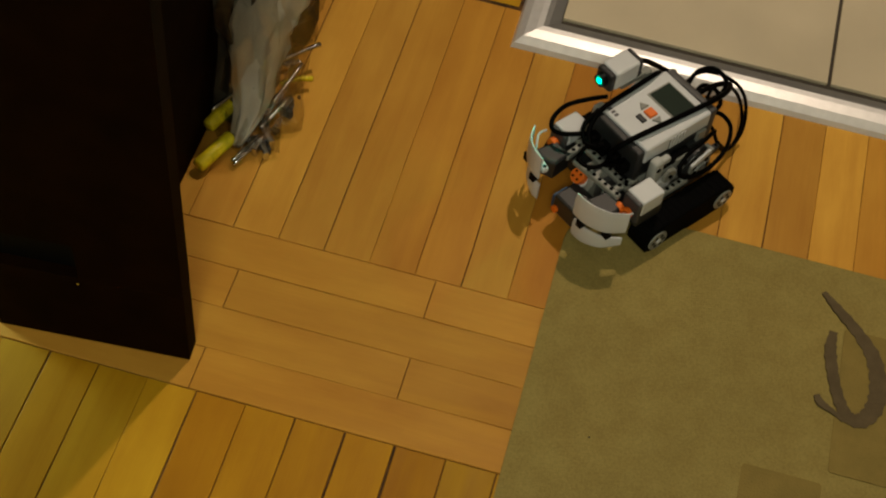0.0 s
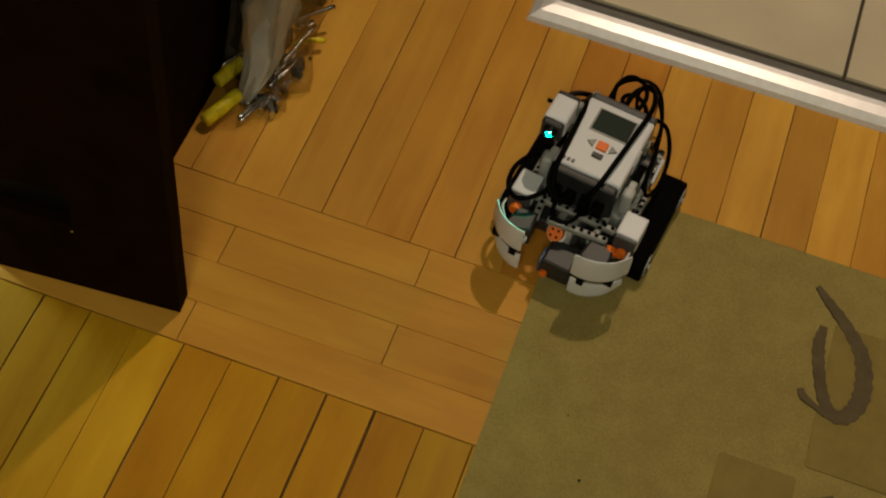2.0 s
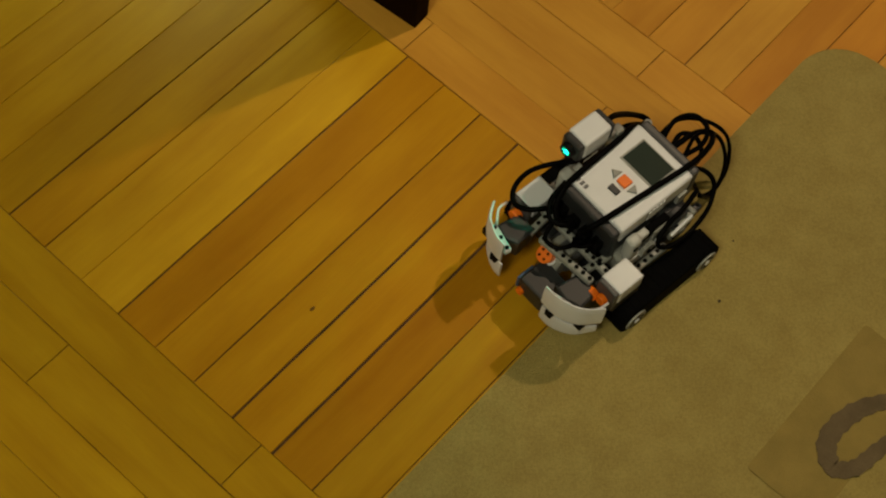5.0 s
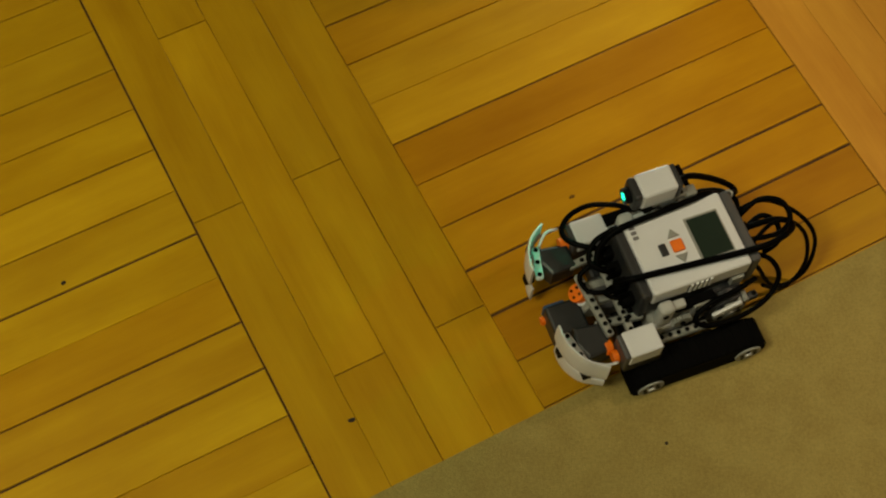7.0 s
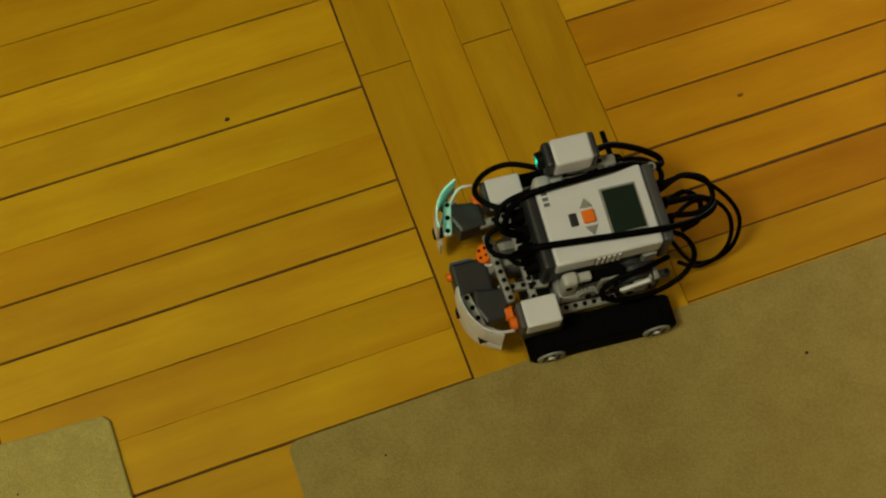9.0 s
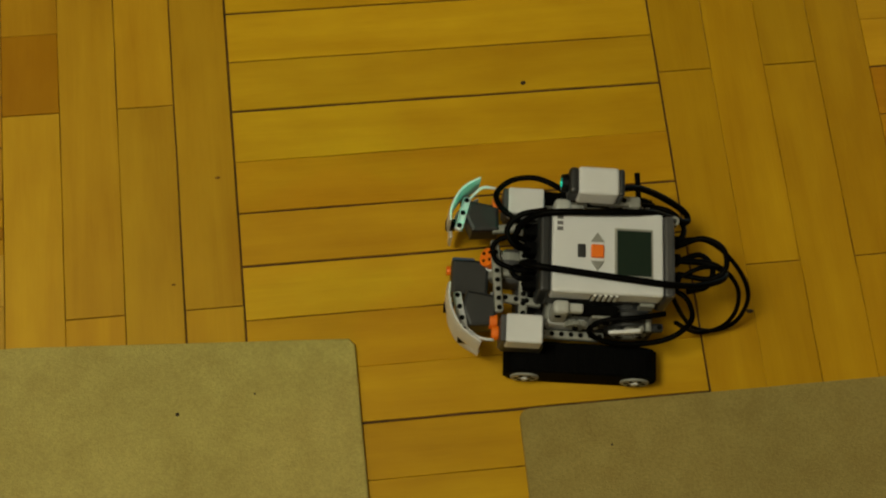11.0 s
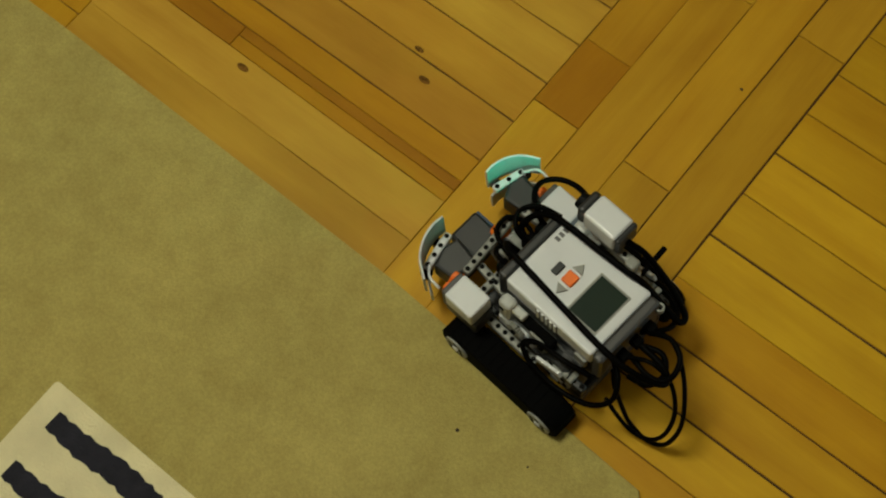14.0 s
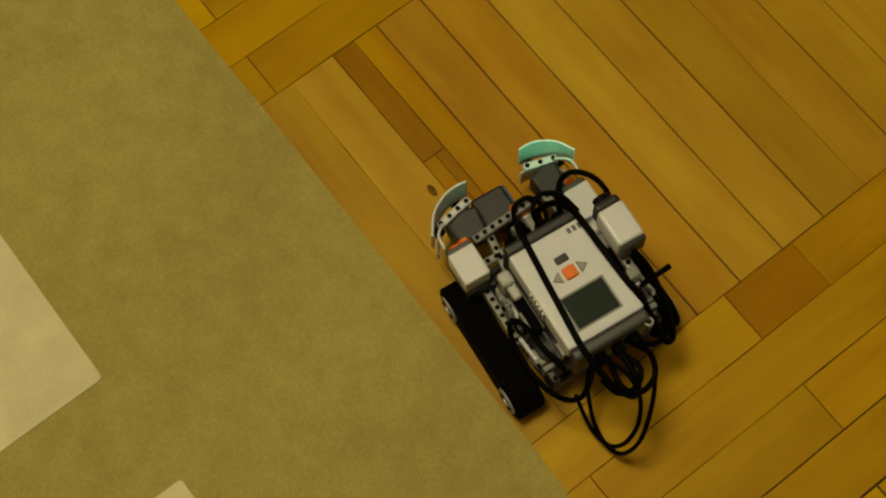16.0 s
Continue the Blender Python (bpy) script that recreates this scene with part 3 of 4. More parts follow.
def robot_car():
    r = thing("toy_robot", "white and grey plastic brick robot on black crawler tracks", "robot")
    # computer brick
    body = part("brick_body", box(-0.0555, 0.0375, -0.036, 0.036, 0.0835, 0.1055, 0.0026, 3), M_WHITE, r, "white plastic computer brick")
    part("brick_tray", box(-0.062, 0.044, -0.0335, 0.0335, 0.058, 0.0830, 0.003), M_GREY, body, "dark grey underside tray")
    part("front_cap", box(0.0378, 0.0475, -0.0355, 0.0355, 0.060, 0.1040, 0.003, 3), M_GREY, body, "dark grey end cap")
    part("rear_cap", box(-0.0655, -0.0558, -0.0355, 0.0355, 0.060, 0.1045, 0.003, 3), M_CAP, body, "grey end cap")
    part("screen_frame", box(-0.0465, -0.0145, -0.0215, 0.0215, 0.1045, 0.1062, 0.0006), M_LIGHTGREY, body, "pale frame")
    part("display", box(-0.0450, -0.0165, -0.0195, 0.0195, 0.1050, 0.1066, 0.0003), M_SCREEN, body, "dark green display")
    part("orange_button", box(-0.0055, 0.0055, -0.0058, 0.0058, 0.105, 0.1082, 0.0014, 3), M_ORANGE, body, "orange button")
    part("grey_button", box(0.0098, 0.0165, -0.0058, 0.0058, 0.105, 0.1074, 0.001), M_GREY, body, "dark grey button")
    for s in (-1, 1):
        part("arrow_button", prism([(-0.0055, 0.0085 * s), (0.0055, 0.0085 * s), (0.0, 0.0165 * s)][::s], 0.105, 0.1075, 0.0005), M_LIGHTGREY, body, "grey triangle button")
    for k, y in enumerate((-0.0285, -0.0235, -0.0185)):
        part("print_mark", box(0.0285, 0.0335, y - 0.0016, y + 0.0016, 0.1050, 0.1058), M_PRINT, body, "grey printed bar")
    for s in (-1, 1):
        # thin grey plate on the flat side paints shade between the ribs
        part("rib_shade", box(-0.0195, 0.0040, 0.0360 * s - 0.0005, 0.0360 * s + 0.0003, 0.0875, 0.1015), M_CAP, body, "grey plate for the shade between the ribs")
        for k in range(5):
            part("side_rib", box(-0.0185 + 0.0046 * k, -0.0158 + 0.0046 * k, 0.0360 * s - 0.001, 0.0360 * s + 0.0013, 0.087, 0.102, 0.0004), M_WHITE, body, "raised rib")
        # no groove is cut: a thin dark strip draws its shade
        part("side_groove", box(-0.052, 0.034, 0.0357 * s - 0.0006, 0.0357 * s + 0.0006, 0.0856, 0.0866), M_GREY, body, "dark strip drawn as groove shade")
    # loose connectors at the brick's right edge and its rear corner
    for x in (-0.026, -0.034):
        part("edge_clip", box(x - 0.0032, x + 0.0032, -0.0445, -0.0355, 0.092, 0.1040, 0.0012), M_WHITE, body, "white clip")
    ring = bmesh.new()
    loops = []
    for k in range(18):
        u = 2 * pi * k / 18
        loops.append([ring.verts.new((-0.0665 + q * cos(u), -0.0335 + q * sin(u), z)) for q, z in ((0.0022, 0.092), (0.0040, 0.092), (0.0040, 0.0985), (0.0022, 0.0985))])
    for k in range(18):
        for j in range(4):
            ring.faces.new((loops[k - 1][j], loops[k][j], loops[k][(j + 1) % 4], loops[k - 1][(j + 1) % 4]))
    part("corner_bush", ring, M_LIGHTGREY, body, "light grey round bush")
    # sound sensor on its bracket at the robot's right
    sen = part("light_sensor", box(-0.012, 0.0215, -0.0605, -0.0365, 0.1185, 0.1430, 0.003, 3), M_WHITE, r, "white sensor box with a glowing cyan eye")
    part("sensor_front", box(0.0205, 0.0290, -0.0600, -0.0370, 0.1190, 0.1425, 0.0035, 3), M_GREY, sen, "dark grey front")
    part("sensor_rear", box(-0.0165, -0.0115, -0.0600, -0.0370, 0.1190, 0.1425, 0.002), M_GREY, sen, "dark grey back")
    hood = bmesh.new()
    rings = []
    for x, rad in ((0.0285, 0.0078), (0.0345, 0.0070), (0.0345, 0.0046), (0.0292, 0.0042)):
        rings.append([hood.verts.new((x, -0.0485 + rad * cos(2 * pi * j / 24), 0.1320 + rad * sin(2 * pi * j / 24))) for j in range(24)])
    for a, b in zip(rings, rings[1:]):
        for j in range(24):
            hood.faces.new((a[j], a[(j + 1) % 24], b[(j + 1) % 24], b[j]))
    part("lens_hood", hood, M_LENS, sen, "black lens ring")
    part("diode", cyl((0.0300, -0.0485, 0.1320), (1, 0, 0), 0.0017, 0.0016, 18, 0.0005), M_LED, sen, "glowing cyan diode")
    beam("sensor_bracket", (0.004, -0.042), (-0.028, -0.042), 0.1135, 0.0078, 0.0078, r, M_LIGHTGREY)
    part("bracket_post", box(-0.034, -0.024, -0.046, -0.036, 0.070, 0.118, 0.002), M_LIGHTGREY, r)
    part("black_axle", cyl((-0.036, -0.060, 0.096), (0.05, -1, 0.02), 0.0024, 0.030, 10), M_BLACK, r, "black axle")
    # drive motors either side, under the brick
    for s in (-1, 1):
        m = part("drive_motor", box(-0.030, 0.036, 0.036 * s - 0.011, 0.036 * s + 0.011, 0.030, 0.056, 0.005, 3), M_LIGHTGREY, r, "light grey drive motor")
        part("gear_drum", cyl((-0.036, 0.0400 * s, 0.050), (0, 1, 0), 0.0205, 0.024, 28, 0.002), M_GREY, m, "dark round gear housing")
        disc = part("drum_disc", cyl((-0.036, 0.0530 * s, 0.050), (0, 1, 0), 0.0150, 0.004, 24, 0.001), M_LIGHTGREY, m, "light grey perforated disc")
        for k in range(6):
            u = 2 * pi * k / 6 + 0.3
            part("disc_hole", cyl((-0.036 + 0.0098 * cos(u), 0.0536 * s, 0.050 + 0.0098 * sin(u)), (0, 1, 0), 0.0030, 0.0040, 12), M_BLACKHOLE, disc, "dark hole")
        part("motor_white_cover", box(0.002, 0.034, 0.0475 * s - 0.003, 0.0475 * s + 0.003, 0.040, 0.058, 0.002), M_WHITE, m, "white cover")
        part("side_plate", box(-0.020, 0.000, 0.046 * s - 0.003, 0.046 * s + 0.003, 0.052, 0.078, 0.002), M_LIGHTGREY, m)
        part("elbow_block", box(0.020, 0.034, 0.0445 * s - 0.006, 0.0445 * s + 0.006, 0.060, 0.0930, 0.004, 3), M_PALE, m, "pale grey bent bracket")
        part("black_bar", box(-0.022, 0.016, 0.0425 * s - 0.0045, 0.0425 * s + 0.0045, 0.0715, 0.0795, 0.0015), M_BLACK, m, "black bar under the brick")
        for x in (-0.006, 0.002, 0.010):
            part("stud", cyl((x, 0.0505 * s, 0.0575), (0, 1, 0), 0.0025, 0.004, 12), M_WHITE, m, "small white stud")
        part("bracket_arm", box(0.008, 0.024, 0.0435 * s - 0.004, 0.0435 * s + 0.004, 0.080, 0.0875, 0.002), M_PALE, m, "pale grey bent arm")
        part("bracket_pin", cyl((0.029, 0.0503 * s, 0.083), (0, 1, 0), 0.0028, 0.002, 12), M_BLACKHOLE, m, "black connector pin")
        gear = part("gear", toothed(0.0072, 0.0094, 0.0040, 20, (0.012, 0.0525 * s, 0.066)), M_LIGHTGREY, m, "light grey toothed gear")
        part("gear_axle", cyl((0.012, 0.0525 * s, 0.066), (0, 1, 0), 0.0024, 0.008, 10), M_BLACK, gear, "black axle")
        part("tie_plate", moved(box(-0.014, 0.014, -0.0016, 0.0016, -0.0035, 0.0035, 0.001), pose(-0.030, 0.0570 * s, 0.068, 0, 24, 0)), M_WHITE, m, "short white tie plate")
        for x in (-0.050, -0.044):
            part("rear_pin", cyl((x, 0.0500 * s, 0.066), (0, 1, 0), 0.0026, 0.010, 12), M_LIGHTGREY, m, "light grey pin")
        beam("side_beam", (-0.012, 0.0565 * s), (0.070, 0.0555 * s), 0.044, 0.0076, 0.0076, r)
        beam("lower_beam", (-0.056, 0.0460 * s), (0.056, 0.0460 * s), 0.034, 0.0076, 0.0076, r, M_GREY)
        part("brick_clip", box(-0.052, -0.040, 0.0365 * s - 0.002, 0.0365 * s + 0.002, 0.070, 0.084, 0.0008), M_LIGHTGREY, m, "light grey clip")
        part("motor_rib", box(-0.004, 0.020, 0.0420 * s - 0.004, 0.0420 * s + 0.004, 0.058, 0.066, 0.0015), M_LIGHTGREY, m, "light grey rib")
        beam("rear_strut", (-0.060, 0.050 * s), (-0.028, 0.053 * s), 0.060, 0.0074, 0.0074, r, M_GREY)
        part("cable_guard", box(-0.050, -0.010, 0.0385 * s - 0.0015, 0.0385 * s + 0.0015, 0.058, 0.071, 0.001), M_GREY, m, "dark grey inner plate")
        for x in (-0.014, -0.006):
            part("side_pin", cyl((x, 0.0495 * s, 0.066), (0, 1, 0), 0.0030, 0.003, 12), M_BLACKHOLE, m, "black connector pin")
        part("drum_pin", cyl((-0.036, 0.0555 * s, 0.050), (0, 1, 0), 0.0045, 0.004, 12), M_LIGHTGREY, m, "grey axle end")
        part("drum_tooth", box(-0.044, -0.028, 0.0545 * s - 0.001, 0.0545 * s + 0.001, 0.0475, 0.0525), M_WHITE, m, "white bar across the disc")
    # chassis floor and front gear
    part("chassis", box(-0.060, 0.060, -0.050, 0.050, 0.012, 0.030, 0.003), M_GREY, r, "dark grey chassis block")
    part("front_motor", box(0.036, 0.074, -0.017, 0.015, 0.028, 0.054, 0.006, 3), M_CAP, r, "grey front motor")
    drum = part("front_drum", cyl((0.068, 0.000, 0.044), (0, 1, 0), 0.0170, 0.022, 28, 0.002), M_LIGHTGREY, r, "round light grey motor head")
    part("orange_hub", cyl((0.0830, -0.005, 0.0545), (0.75, -0.1, 0.7), 0.0086, 0.012, 20, 0.0012), M_ORANGE, drum, "orange hub")
    for u in range(4):
        a = pi / 4 + u * pi / 2
        part("hub_hole", cyl((0.0872 - 0.0032 * cos(a), -0.0056 + 0.0046 * sin(a), 0.0590 + 0.0034 * cos(a)), (0.75, -0.1, 0.7), 0.0013, 0.0016, 10), M_BLACKHOLE, drum, "dark hole in the hub")
    part("drum_stripe", cyl((0.068, 0.000, 0.044), (0, 1, 0), 0.0176, 0.006, 28), M_CAP, drum)
    part("hub_ring", cyl((0.0795, -0.0048, 0.0508), (0.75, -0.1, 0.7), 0.0108, 0.006, 24, 0.001), M_WHITE, drum, "white ring behind the hub")
    beam("cross_beam", (0.0815, -0.014), (0.0765, 0.042), 0.0670, 0.0074, 0.0074, r)
    beam("cross_beam", (0.0560, -0.040), (0.0560, 0.044), 0.060, 0.0074, 0.0074, r)
    beam("front_rail", (0.044, 0.034), (0.080, 0.030), 0.060, 0.0074, 0.0074, r)
    beam("front_rail", (0.044, -0.034), (0.080, -0.030), 0.060, 0.0074, 0.0074, r)
    part("light_probe", box(0.084, 0.116, -0.006, 0.026, 0.022, 0.048, 0.003), M_GREY, r, "dark grey downward sensor")
    part("probe_lamp", cyl((0.1165, 0.000, 0.030), (1, 0, 0), 0.004, 0.006, 12), M_ORANGE, r, "orange lens")
    part("probe_clip", box(0.096, 0.1155, -0.0085, -0.0055, 0.026, 0.044, 0.001), M_BLUE, r, "dark blue clip")
    cap_sensor(0.0410, 0.0715, 0.0500, 0.0745, 0.056, 0.0830, r)
    cap_sensor(0.0410, 0.0715, -0.0640, -0.0400, 0.054, 0.0760, r)
    for s in (-1, 1):
        claw(s, r)
        track(s, r)
    # cables
    runs = (
        [(-0.016, -0.048, 0.128), (-0.034, -0.053, 0.118), (-0.060, -0.054, 0.094), (-0.081, -0.050, 0.074), (-0.082, -0.042, 0.074), (-0.064, -0.040, 0.088), (-0.046, -0.0375, 0.105), (-0.030, -0.0345, 0.1108), (0.0, -0.0325, 0.1112), (0.028, -0.031, 0.1115), (0.048, -0.030, 0.106), (0.062, -0.024, 0.094), (0.066, -0.012, 0.084), (0.054, -0.008, 0.078)],
        [(0.052, -0.014, 0.078), (0.068, -0.017, 0.082), (0.083, -0.012, 0.0765), (0.081, 0.003, 0.0765), (0.066, 0.010, 0.078), (0.052, 0.012, 0.078)],
        [(0.050, -0.026, 0.080), (0.064, -0.030, 0.086), (0.079, -0.042, 0.084), (0.082, -0.056, 0.080), (0.070, -0.068, 0.080), (0.050, -0.070, 0.084), (0.030, -0.060, 0.090), (0.018, -0.046, 0.100)],
        [(0.050, -0.006, 0.080), (0.066, -0.006, 0.090), (0.074, -0.018, 0.094), (0.064, -0.030, 0.100), (0.042, -0.034, 0.106)],
        [(0.050, 0.006, 0.082), (0.061, 0.010, 0.095), (0.051, 0.016, 0.108), (0.024, 0.0195, 0.1108), (-0.020, 0.0235, 0.1106), (-0.056, 0.0265, 0.1106), (-0.080, 0.025, 0.106), (-0.102, 0.018, 0.098), (-0.112, 0.008, 0.090), (-0.100, -0.002, 0.084), (-0.072, -0.004, 0.082)],
        [(-0.072, -0.016, 0.084), (-0.090, -0.020, 0.096), (-0.108, -0.012, 0.098), (-0.112, 0.004, 0.092), (-0.098, 0.012, 0.086), (-0.072, 0.008, 0.082)],
        [(-0.072, -0.022, 0.082), (-0.094, -0.020, 0.092), (-0.116, -0.008, 0.088), (-0.134, 0.008, 0.074), (-0.142, 0.020, 0.052), (-0.138, 0.030, 0.022), (-0.122, 0.034, 0.006), (-0.102, 0.034, 0.012), (-0.088, 0.032, 0.034), (-0.078, 0.030, 0.056), (-0.070, 0.024, 0.070)],
        [(-0.072, 0.012, 0.084), (-0.092, 0.004, 0.092), (-0.114, 0.004, 0.084), (-0.130, 0.014, 0.066), (-0.134, 0.026, 0.040), (-0.126, 0.034, 0.018), (-0.108, 0.038, 0.012), (-0.092, 0.040, 0.028), (-0.078, 0.040, 0.046)],
        [(-0.066, 0.020, 0.082), (-0.080, 0.030, 0.082), (-0.086, 0.044, 0.070), (-0.072, 0.056, 0.056), (-0.044, 0.062, 0.050), (-0.014, 0.062, 0.054), (0.000, 0.056, 0.064), (-0.012, 0.050, 0.076), (-0.038, 0.048, 0.082), (-0.062, 0.042, 0.078)],
        [(-0.072, -0.004, 0.080), (-0.092, -0.010, 0.082), (-0.104, 0.000, 0.078), (-0.100, 0.014, 0.072), (-0.082, 0.020, 0.072)],
        [(-0.066, -0.012, 0.080), (-0.080, -0.034, 0.074), (-0.070, -0.054, 0.064), (-0.040, -0.060, 0.058), (-0.008, -0.054, 0.056)],
        [(0.050, 0.020, 0.082), (0.064, 0.020, 0.086), (0.068, 0.010, 0.078), (0.056, 0.004, 0.070)],
    )
    # the long rear loops hang free and are thinner
    radii = (0.0029, 0.0022, 0.0026, 0.0024, 0.0029, 0.0025, 0.0020, 0.0020, 0.0024, 0.0025, 0.0025, 0.0022)
    for pts, thick in zip(runs, radii):
        # the rear loops hang close behind the brick
        pts = [(x if x > -0.086 else -0.086 + 0.95 * (x + 0.086), y, z) for x, y, z in pts]
        part("cable", tube(pts, thick, 8, 7), M_CABLE, r, "black flexible cable", True)
    for y in (-0.024, -0.008, 0.008, 0.022):
        part("port_plug", box(0.046, 0.058, y - 0.0055, y + 0.0055, 0.070, 0.084, 0.0015), M_BLACK, r, "black cable plug")
    for y in (-0.020, -0.004, 0.012):
        part("port_plug", box(-0.074, -0.064, y - 0.0045, y + 0.0045, 0.076, 0.087, 0.001), M_BLACK, r, "black cable plug")
    return r


robot = robot_car()

# ---------------------------------------------------------------- crumbs and knots
random.seed(7)
for x, y, s in ((-0.734, 0.156, 0.0022), (-0.558, -0.081, 0.0024), (0.023, 0.413, 0.003), (-1.065, 0.280, 0.0014), (0.385, 0.172, 0.0022)):
    bm = bmesh.new()
    bmesh.ops.create_icosphere(bm, subdivisions=1, radius=s)
    for v in bm.verts:
        v.co = Vector((v.co.x * 1.5, v.co.y, max(v.co.z * 0.6, -s * 0.3))) * random.uniform(0.8, 1.2)
    ob = tagged(part("crumb", moved(bm, Matrix.Translation((x, y, s * 0.3))), M_CRUMB), label="tiny dark crumb lying on the parquet", category="crumb", group="crumbs on the floor")
for x, y, s in ((-1.067, -0.130, 0.0020), (0.060, -0.225, 0.0011), (-0.70, -0.19, 0.0012), (-0.321, -0.228, 0.0018), (-0.002, -0.254, 0.0017), (-1.001, -0.118, 0.0011)):
    bm = bmesh.new()
    bmesh.ops.create_icosphere(bm, subdivisions=1, radius=s)
    ob = tagged(part("crumb", moved(bm, Matrix.Translation((x, y, 0.0065))), M_CRUMB), label="tiny dark crumb lying on the rug", category="crumb", group="crumbs on the rugs")

# ---------------------------------------------------------------- parquet: blocks of strips and bands across
W = 0.0496
rng = random.Random(11)


def plank_mesh(length, width, name):
    """One strip with slightly uneven worn edges; the joint beside it varies in width."""
    n = 9
    ring = [(-length / 2 + length * k / n, -width / 2) for k in range(n + 1)] + [(length / 2 - length * k / n, width / 2) for k in range(n + 1)]
    worn = [(x, y + (rng.uniform(-0.00042, 0.0002) if y > 0 else rng.uniform(-0.0002, 0.00042))) for x, y in ring]
    bm = bmesh.new()
    loops = []
    for inset, z in ((0.0, -0.0045), (0.0, -0.0005), (0.0005, 0.0)):
        loops.append([bm.verts.new((x - math.copysign(inset, x) * (abs(x) > length * 0.49), y - math.copysign(inset, y), z)) for x, y in worn])
    for a, b in zip(loops, loops[1:]):
        for k in range(len(worn)):
            q = (k + 1) % len(worn)
            bm.faces.new((a[k], a[q], b[q], b[k]))
    bm.faces.new(loops[-1])
    return mesh_of(name, bm, M_PLANK)


floor = tagged(part("floor", box(X0, X1, Y0, Y1, -0.06, -0.0020), M_JOINT), label="worn yellow varnished strip parquet floor", category="floor", kind="structure")
MESHES = {}


def lay(x0, x1, y0, y1, along_x, tone, green=1.0):
    """One strip that fills the rectangle; its tone multiplies the wood's colour, and green adds the lamps' warmth."""
    length, width = ((x1 - x0), (y1 - y0)) if along_x else ((y1 - y0), (x1 - x0))
    key = (round(length, 4), round(width, 4), len(floor.children) % 4)
    if key not in MESHES:
        MESHES[key] = plank_mesh(key[0], key[1], "plank")
    ob = new("plank", MESHES[key])
    ob.parent = floor
    ob.location = ((x0 + x1) / 2, (y0 + y1) / 2, rng.uniform(-0.0002, 0.0))
    ob.rotation_euler = (0, 0, 0 if along_x else pi / 2)
    ob.color = (tone[0], tone[1] * green, tone[2], 1)
    return ob


def any_tone():
    k = rng.random()
    v = rng.uniform(0.94, 1.05)
    if k < 0.10:
        return (0.92 * v, 0.87 * v, 0.79 * v)
    if k < 0.25:
        return (1.10 * v, 1.14 * v, 1.2 * v)
    return (v, v * rng.uniform(0.97, 1.02), v * rng.uniform(0.9, 1.1))


# k paints brighter light into a block's strips; blue makes them more beige
def lit_tone(tone, k, blue=1.0):
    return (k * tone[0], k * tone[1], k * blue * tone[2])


# strips' own tones; by the tiles RED and WARM also carry warm light
RED, PALE, WARM, BROWN = (0.93, 0.80, 0.67), (1.13, 1.17, 1.30), (0.98, 0.91, 0.82), (0.74, 0.60, 0.48)
# each block: x from, x to, y of one joint, strip width, wide joints by number, tones by number
BLOCKS = [
    (0.195, 0.545, 0.0345, 0.049, {k: (0.0001, 0.0004, 0.0002)[k % 3] for k in range(-9, 3)}, {-1: WARM, -2: WARM, -4: RED, -5: RED}),
    (-0.400, 0.0, 0.0, W, {0: 0.0012, -1: 0.0012, 2: 0.0003, 3: 0.0008, 6: 0.0008, 5: 0.0004}, {2: RED, 1: WARM, 0: WARM, -1: WARM, -2: RED, 3: PALE, 4: PALE}),
    (-1.005, -0.605, -0.0015, W, {3: 0.0010, 0: 0.0010, 1: 0.0008, -3: 0.0010, 5: 0.0006}, {3: PALE, 4: PALE, -1: PALE, 1: WARM}),
    (-1.615, -1.210, 0.029, 0.0495, {2: 0.0005, 4: 0.0004}, {0: WARM, 1: WARM, 2: WARM, 3: PALE, -1: PALE}),
    (-2.215, -1.815, 0.02, W, {}, {}),
]
BANDS = [(0.0, 0.195), (-0.605, -0.400), (-1.210, -1.005), (-1.815, -1.615)]
ENDS = {0.0: 0.0006, -0.605: 0.0009, -1.005: 0.0009, 0.195: 0.0003}
LOW, HIGH = -0.20, 0.80


def end(x):
    return ENDS.get(x, 0.00025)


for x0, x1, off, w, wide, tones in BLOCKS:
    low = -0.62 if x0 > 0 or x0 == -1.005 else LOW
    # warm lamp light painted in: less green near the tiles, more beyond
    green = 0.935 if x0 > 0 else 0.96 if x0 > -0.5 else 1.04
    k = math.ceil((low - off) / w)
    joint = {}
    while off + k * w < HIGH:
        y = off + k * w
        for j in (k, k + 1):
            joint.setdefault(j, 0.0020 if x0 == -1.615 and j == 0 else wide.get(j, rng.choice((0.00004, 0.0001, 0.0003, 0.0005))))
        right = x1 if not (x0 > 0 and y > -0.07) else 0.600
        if x0 == -1.615 and k == 0:
            # a narrow dark strip is let in beside a cut strip here
            lay(x0 + end(x0), -1.475, y - 0.0018, y + 0.0225, True, BROWN)
            lay(-1.4745, right - end(x1), y - 0.0018, y + 0.0120, True, WARM)
            lay(-1.4745, right - end(x1), y + 0.0122, y + 0.0225, True, BROWN)
            lay(x0 + end(x0), right - end(x1), y + 0.0229, y + w - joint[k + 1], True, WARM)
        else:
            lay(x0 + end(x0), right - end(x1), y + joint[k], y + w - joint[k + 1], True, lit_tone(tones.get(k) or any_tone(), 1.23 if x0 > 0 else 1.08 if x0 == -1.005 else 1.0, 4.0 if x0 > 0 else 3.2 if x0 == -1.615 else 1.0), green)
        k += 1
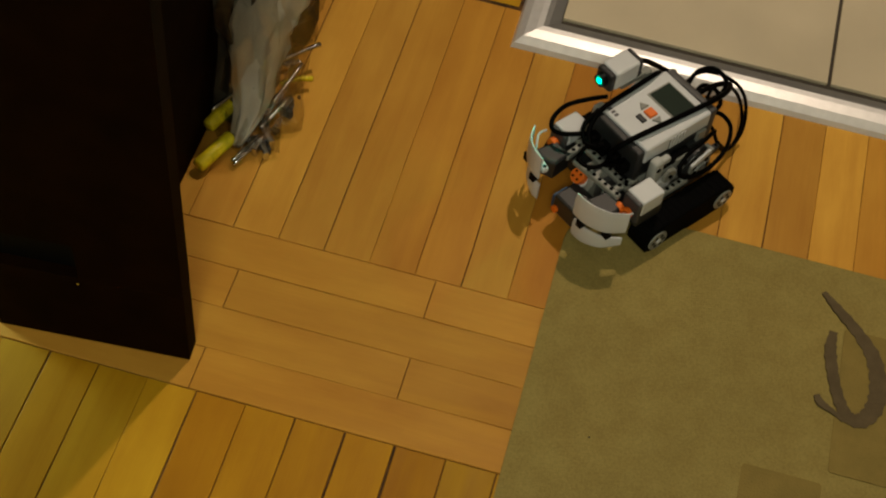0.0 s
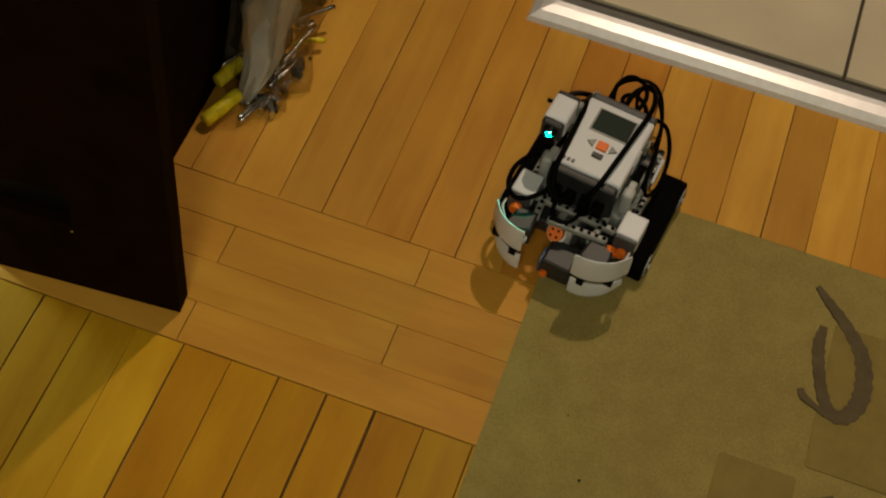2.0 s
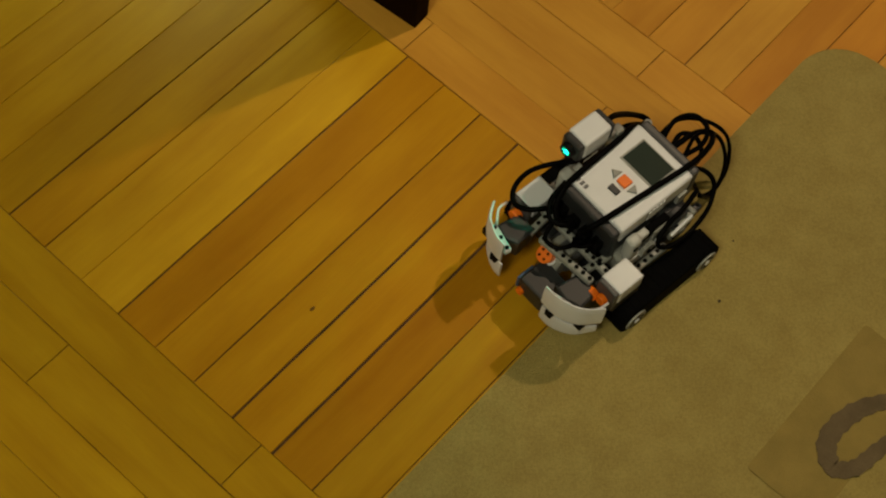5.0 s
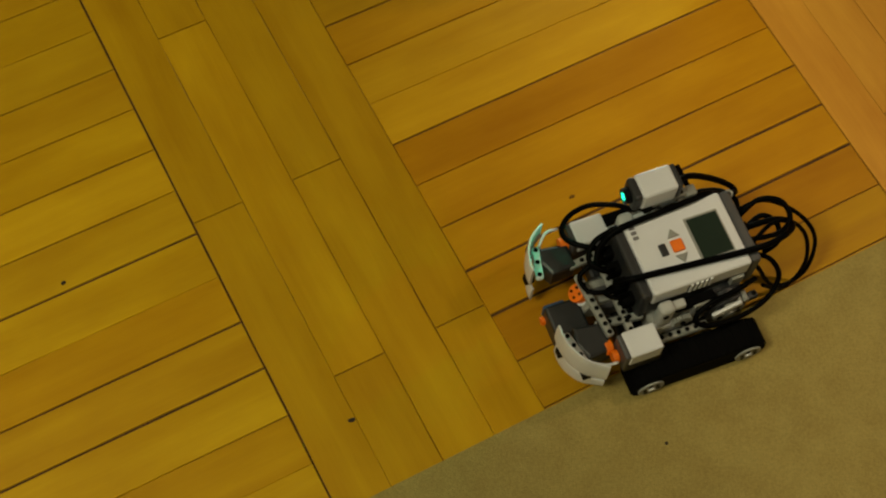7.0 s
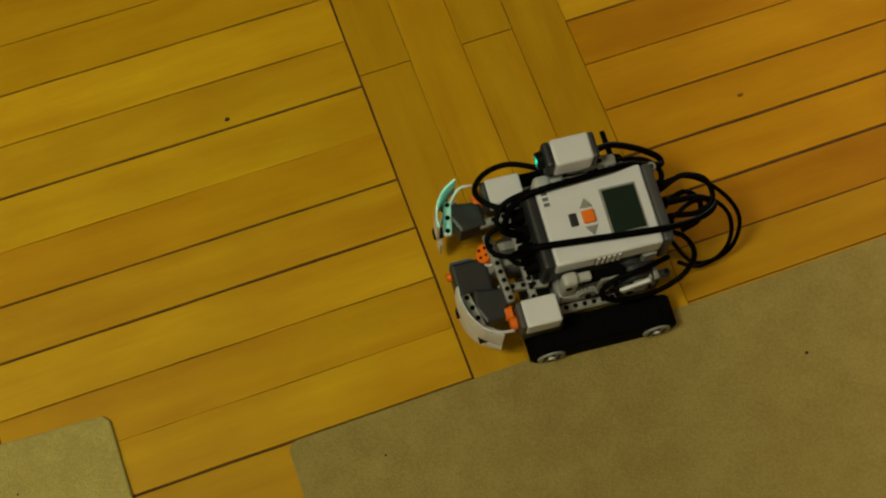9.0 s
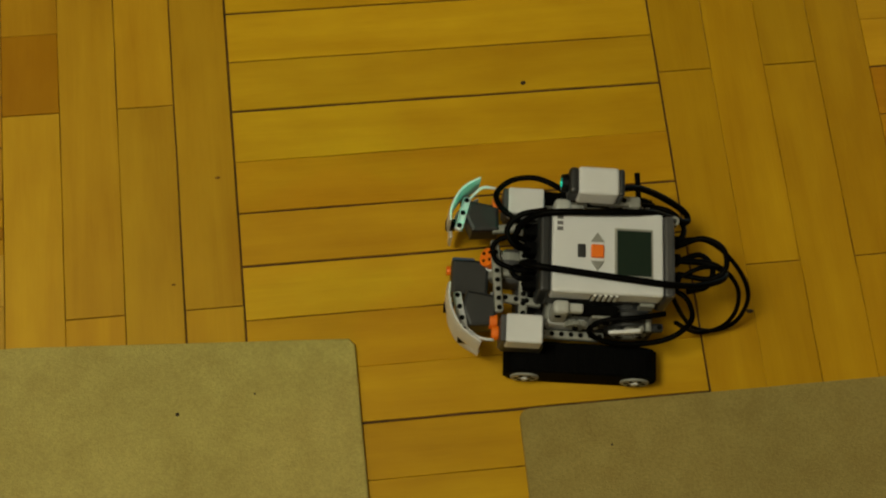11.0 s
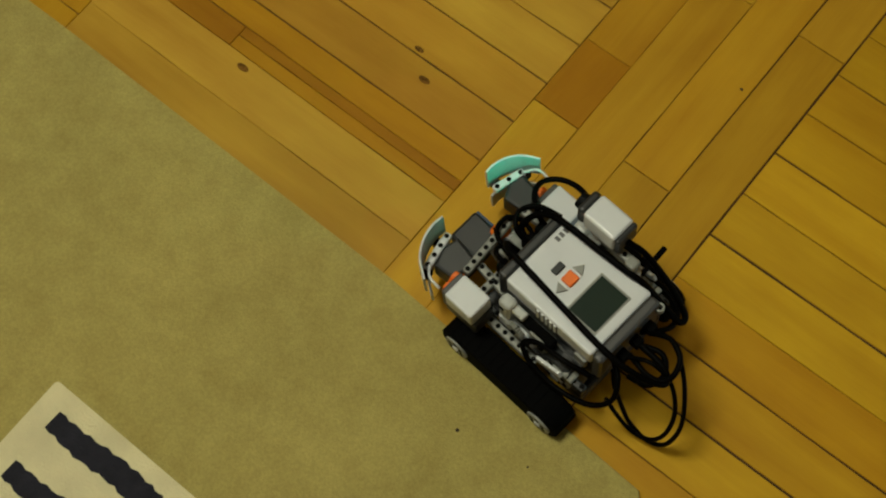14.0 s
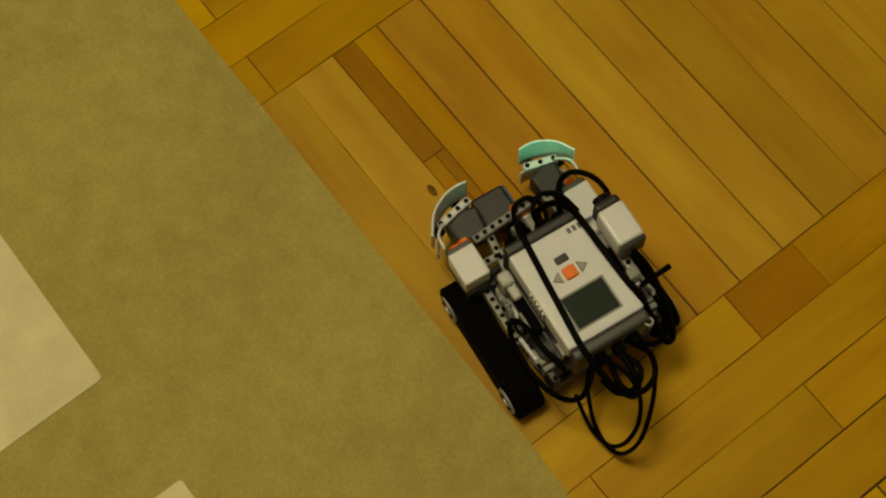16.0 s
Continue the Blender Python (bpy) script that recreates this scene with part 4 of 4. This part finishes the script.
for x0, x1 in BANDS:
    step = (x1 - x0) / 4
    seam = [end(x0)] + [rng.choice((0.00003, 0.0001, 0.00025)) for _ in range(3)] + [end(x1)]
    if x0 == -1.210:
        seam[3] = 0.0006
    for c in range(4):
        y = (0.158 if c % 2 == 0 else -0.037) - 0.790
        while y < HIGH:
            if y + 0.395 > LOW:
                t = any_tone()
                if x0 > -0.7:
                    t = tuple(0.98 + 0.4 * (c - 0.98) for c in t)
                if x0 == -1.210 and c == 0:
                    t = WARM if 0.1 < y < 0.2 else PALE
                y_from = y
                if x0 == -1.210 and c == 0 and 0.1 < y < 0.2:
                    # a short dark piece is let in at this end
                    y_from = y + 0.079
                    lay(x0 + seam[0], x0 + step - seam[1], y + 0.0003, y_from, False, BROWN, 1.02)
                # the band's lift and green share put lamp light into its colour too
                lay(x0 + c * step + seam[c], x0 + (c + 1) * step - seam[c + 1], y_from + 0.0003, y + 0.3945, False, lit_tone(t, 1.17 if x0 == 0.0 else 1.06 if x0 == -0.605 else 1.0, 3.8 if x0 == 0.0 else 1.6 if x0 == -1.210 else 1.0), 0.925 if x0 == 0.0 else 1.02)
            y += 0.395
for x, y, s in ((-1.448, 0.017, 0.0042), (-1.303, 0.111, 0.0040), (-1.327, 0.133, 0.0032), (-0.273, 0.0225, 0.0020), (-1.021, 0.084, 0.0015), (-1.065, -0.013, 0.0012)):
    part("knot", moved(cyl((0, 0, 0), (0, 0, 1), s, 0.0008, 14), Matrix.Translation((x, y, 0.0)) @ Matrix.Diagonal((1.6, 0.8, 1, 1))), M_KNOT, floor, "small dark knot")
# the rest of the floor, never seen singly
rest = bmesh.new()


def fill(x0, x1, y0, y1):
    n = max(1, round((y1 - y0) / W))
    for k in range(n):
        a = y0 + (y1 - y0) * k / n
        x = x0
        while x < x1 - 0.01:
            b = min(x1, x + 0.40)
            vs = [rest.verts.new(p) for p in ((x + 0.0006, a + 0.0006, -0.0008), (b - 0.0006, a + 0.0006, -0.0008), (b - 0.0006, a + (y1 - y0) / n - 0.0006, -0.0008), (x + 0.0006, a + (y1 - y0) / n - 0.0006, -0.0008))]
            rest.faces.new(vs)
            x = b


fill(X0, X1, 0.812, Y1)
fill(0.605, X1, -0.030, 0.812)
fill(X0, -2.22, Y0, 0.812)
fill(-2.22, 0.540, Y0, -0.62)
fill(-2.22, -1.010, -0.62, -0.21)
fill(-0.600, 0.190, -0.62, -0.21)
tagged(part("parquet_rest", rest, M_PLANK, floor), kind="stuff")

# ---------------------------------------------------------------- what moves
DRIVE = [
    (0.0, 0.394, -0.206, 142.8),
    (0.5, 0.373, -0.193, 153.4),
    (1.0, 0.381, -0.189, 169.9),
    (1.5, 0.364, -0.187, 170.3),
    (2.0, 0.308, -0.172, 172.2),
    (2.5, 0.256, -0.166, 172.5),
    (3.0, 0.196, -0.156, 173.1),
    (3.5, 0.146, -0.148, 173.5),
    (3.7, 0.123, -0.146, 173.6),
    (5.8, -0.114, -0.117, 170.9),
    (6.0, -0.139, -0.115, 170.4),
    (6.5, -0.192, -0.107, 171.7),
    (7.0, -0.252, -0.099, 172.9),
    (7.5, -0.306, -0.093, 173.0),
    (8.0, -0.366, -0.087, 174.5),
    (8.5, -0.423, -0.082, 174.1),
    (9.0, -0.481, -0.076, 174.7),
    (9.2, -0.502, -0.073, 174.2),
    (11.3, -0.743, -0.041, 171.8),
    (11.5, -0.765, -0.037, 171.8),
    (12.0, -0.826, -0.026, 170.7),
    (12.5, -0.869, -0.014, 170.7),
    (13.0, -0.937, -0.006, 172.8),
    (13.5, -0.992, -0.001, 173.9),
    (14.0, -1.054, 0.007, 174.6),
    (14.5, -1.108, 0.013, 173.9),
    (15.0, -1.176, 0.021, 174.1),
    (15.5, -1.228, 0.028, 172.9),
    (16.0, -1.285, 0.038, 173.1),
]


def motions():
    walk(robot, [(t, pose(x, y, 0, 0, 0, a)) for t, x, y, a in DRIVE])
    # wheels roll with the way that the robot has gone
    times = [0.15 * k for k in range(107)] + [16.0]
    ts = [d[0] for d in DRIVE]
    gone = [0.0]
    for a, b in zip(DRIVE, DRIVE[1:]):
        gone.append(gone[-1] + math.hypot(b[1] - a[1], b[2] - a[2]))
    for w, x, y, z in WHEELS:
        walk(w, [(t, pose(x, y, z, 0, math.degrees(float(np.interp(t, ts, gone)) / 0.0190), 0)) for t in times])


motions()
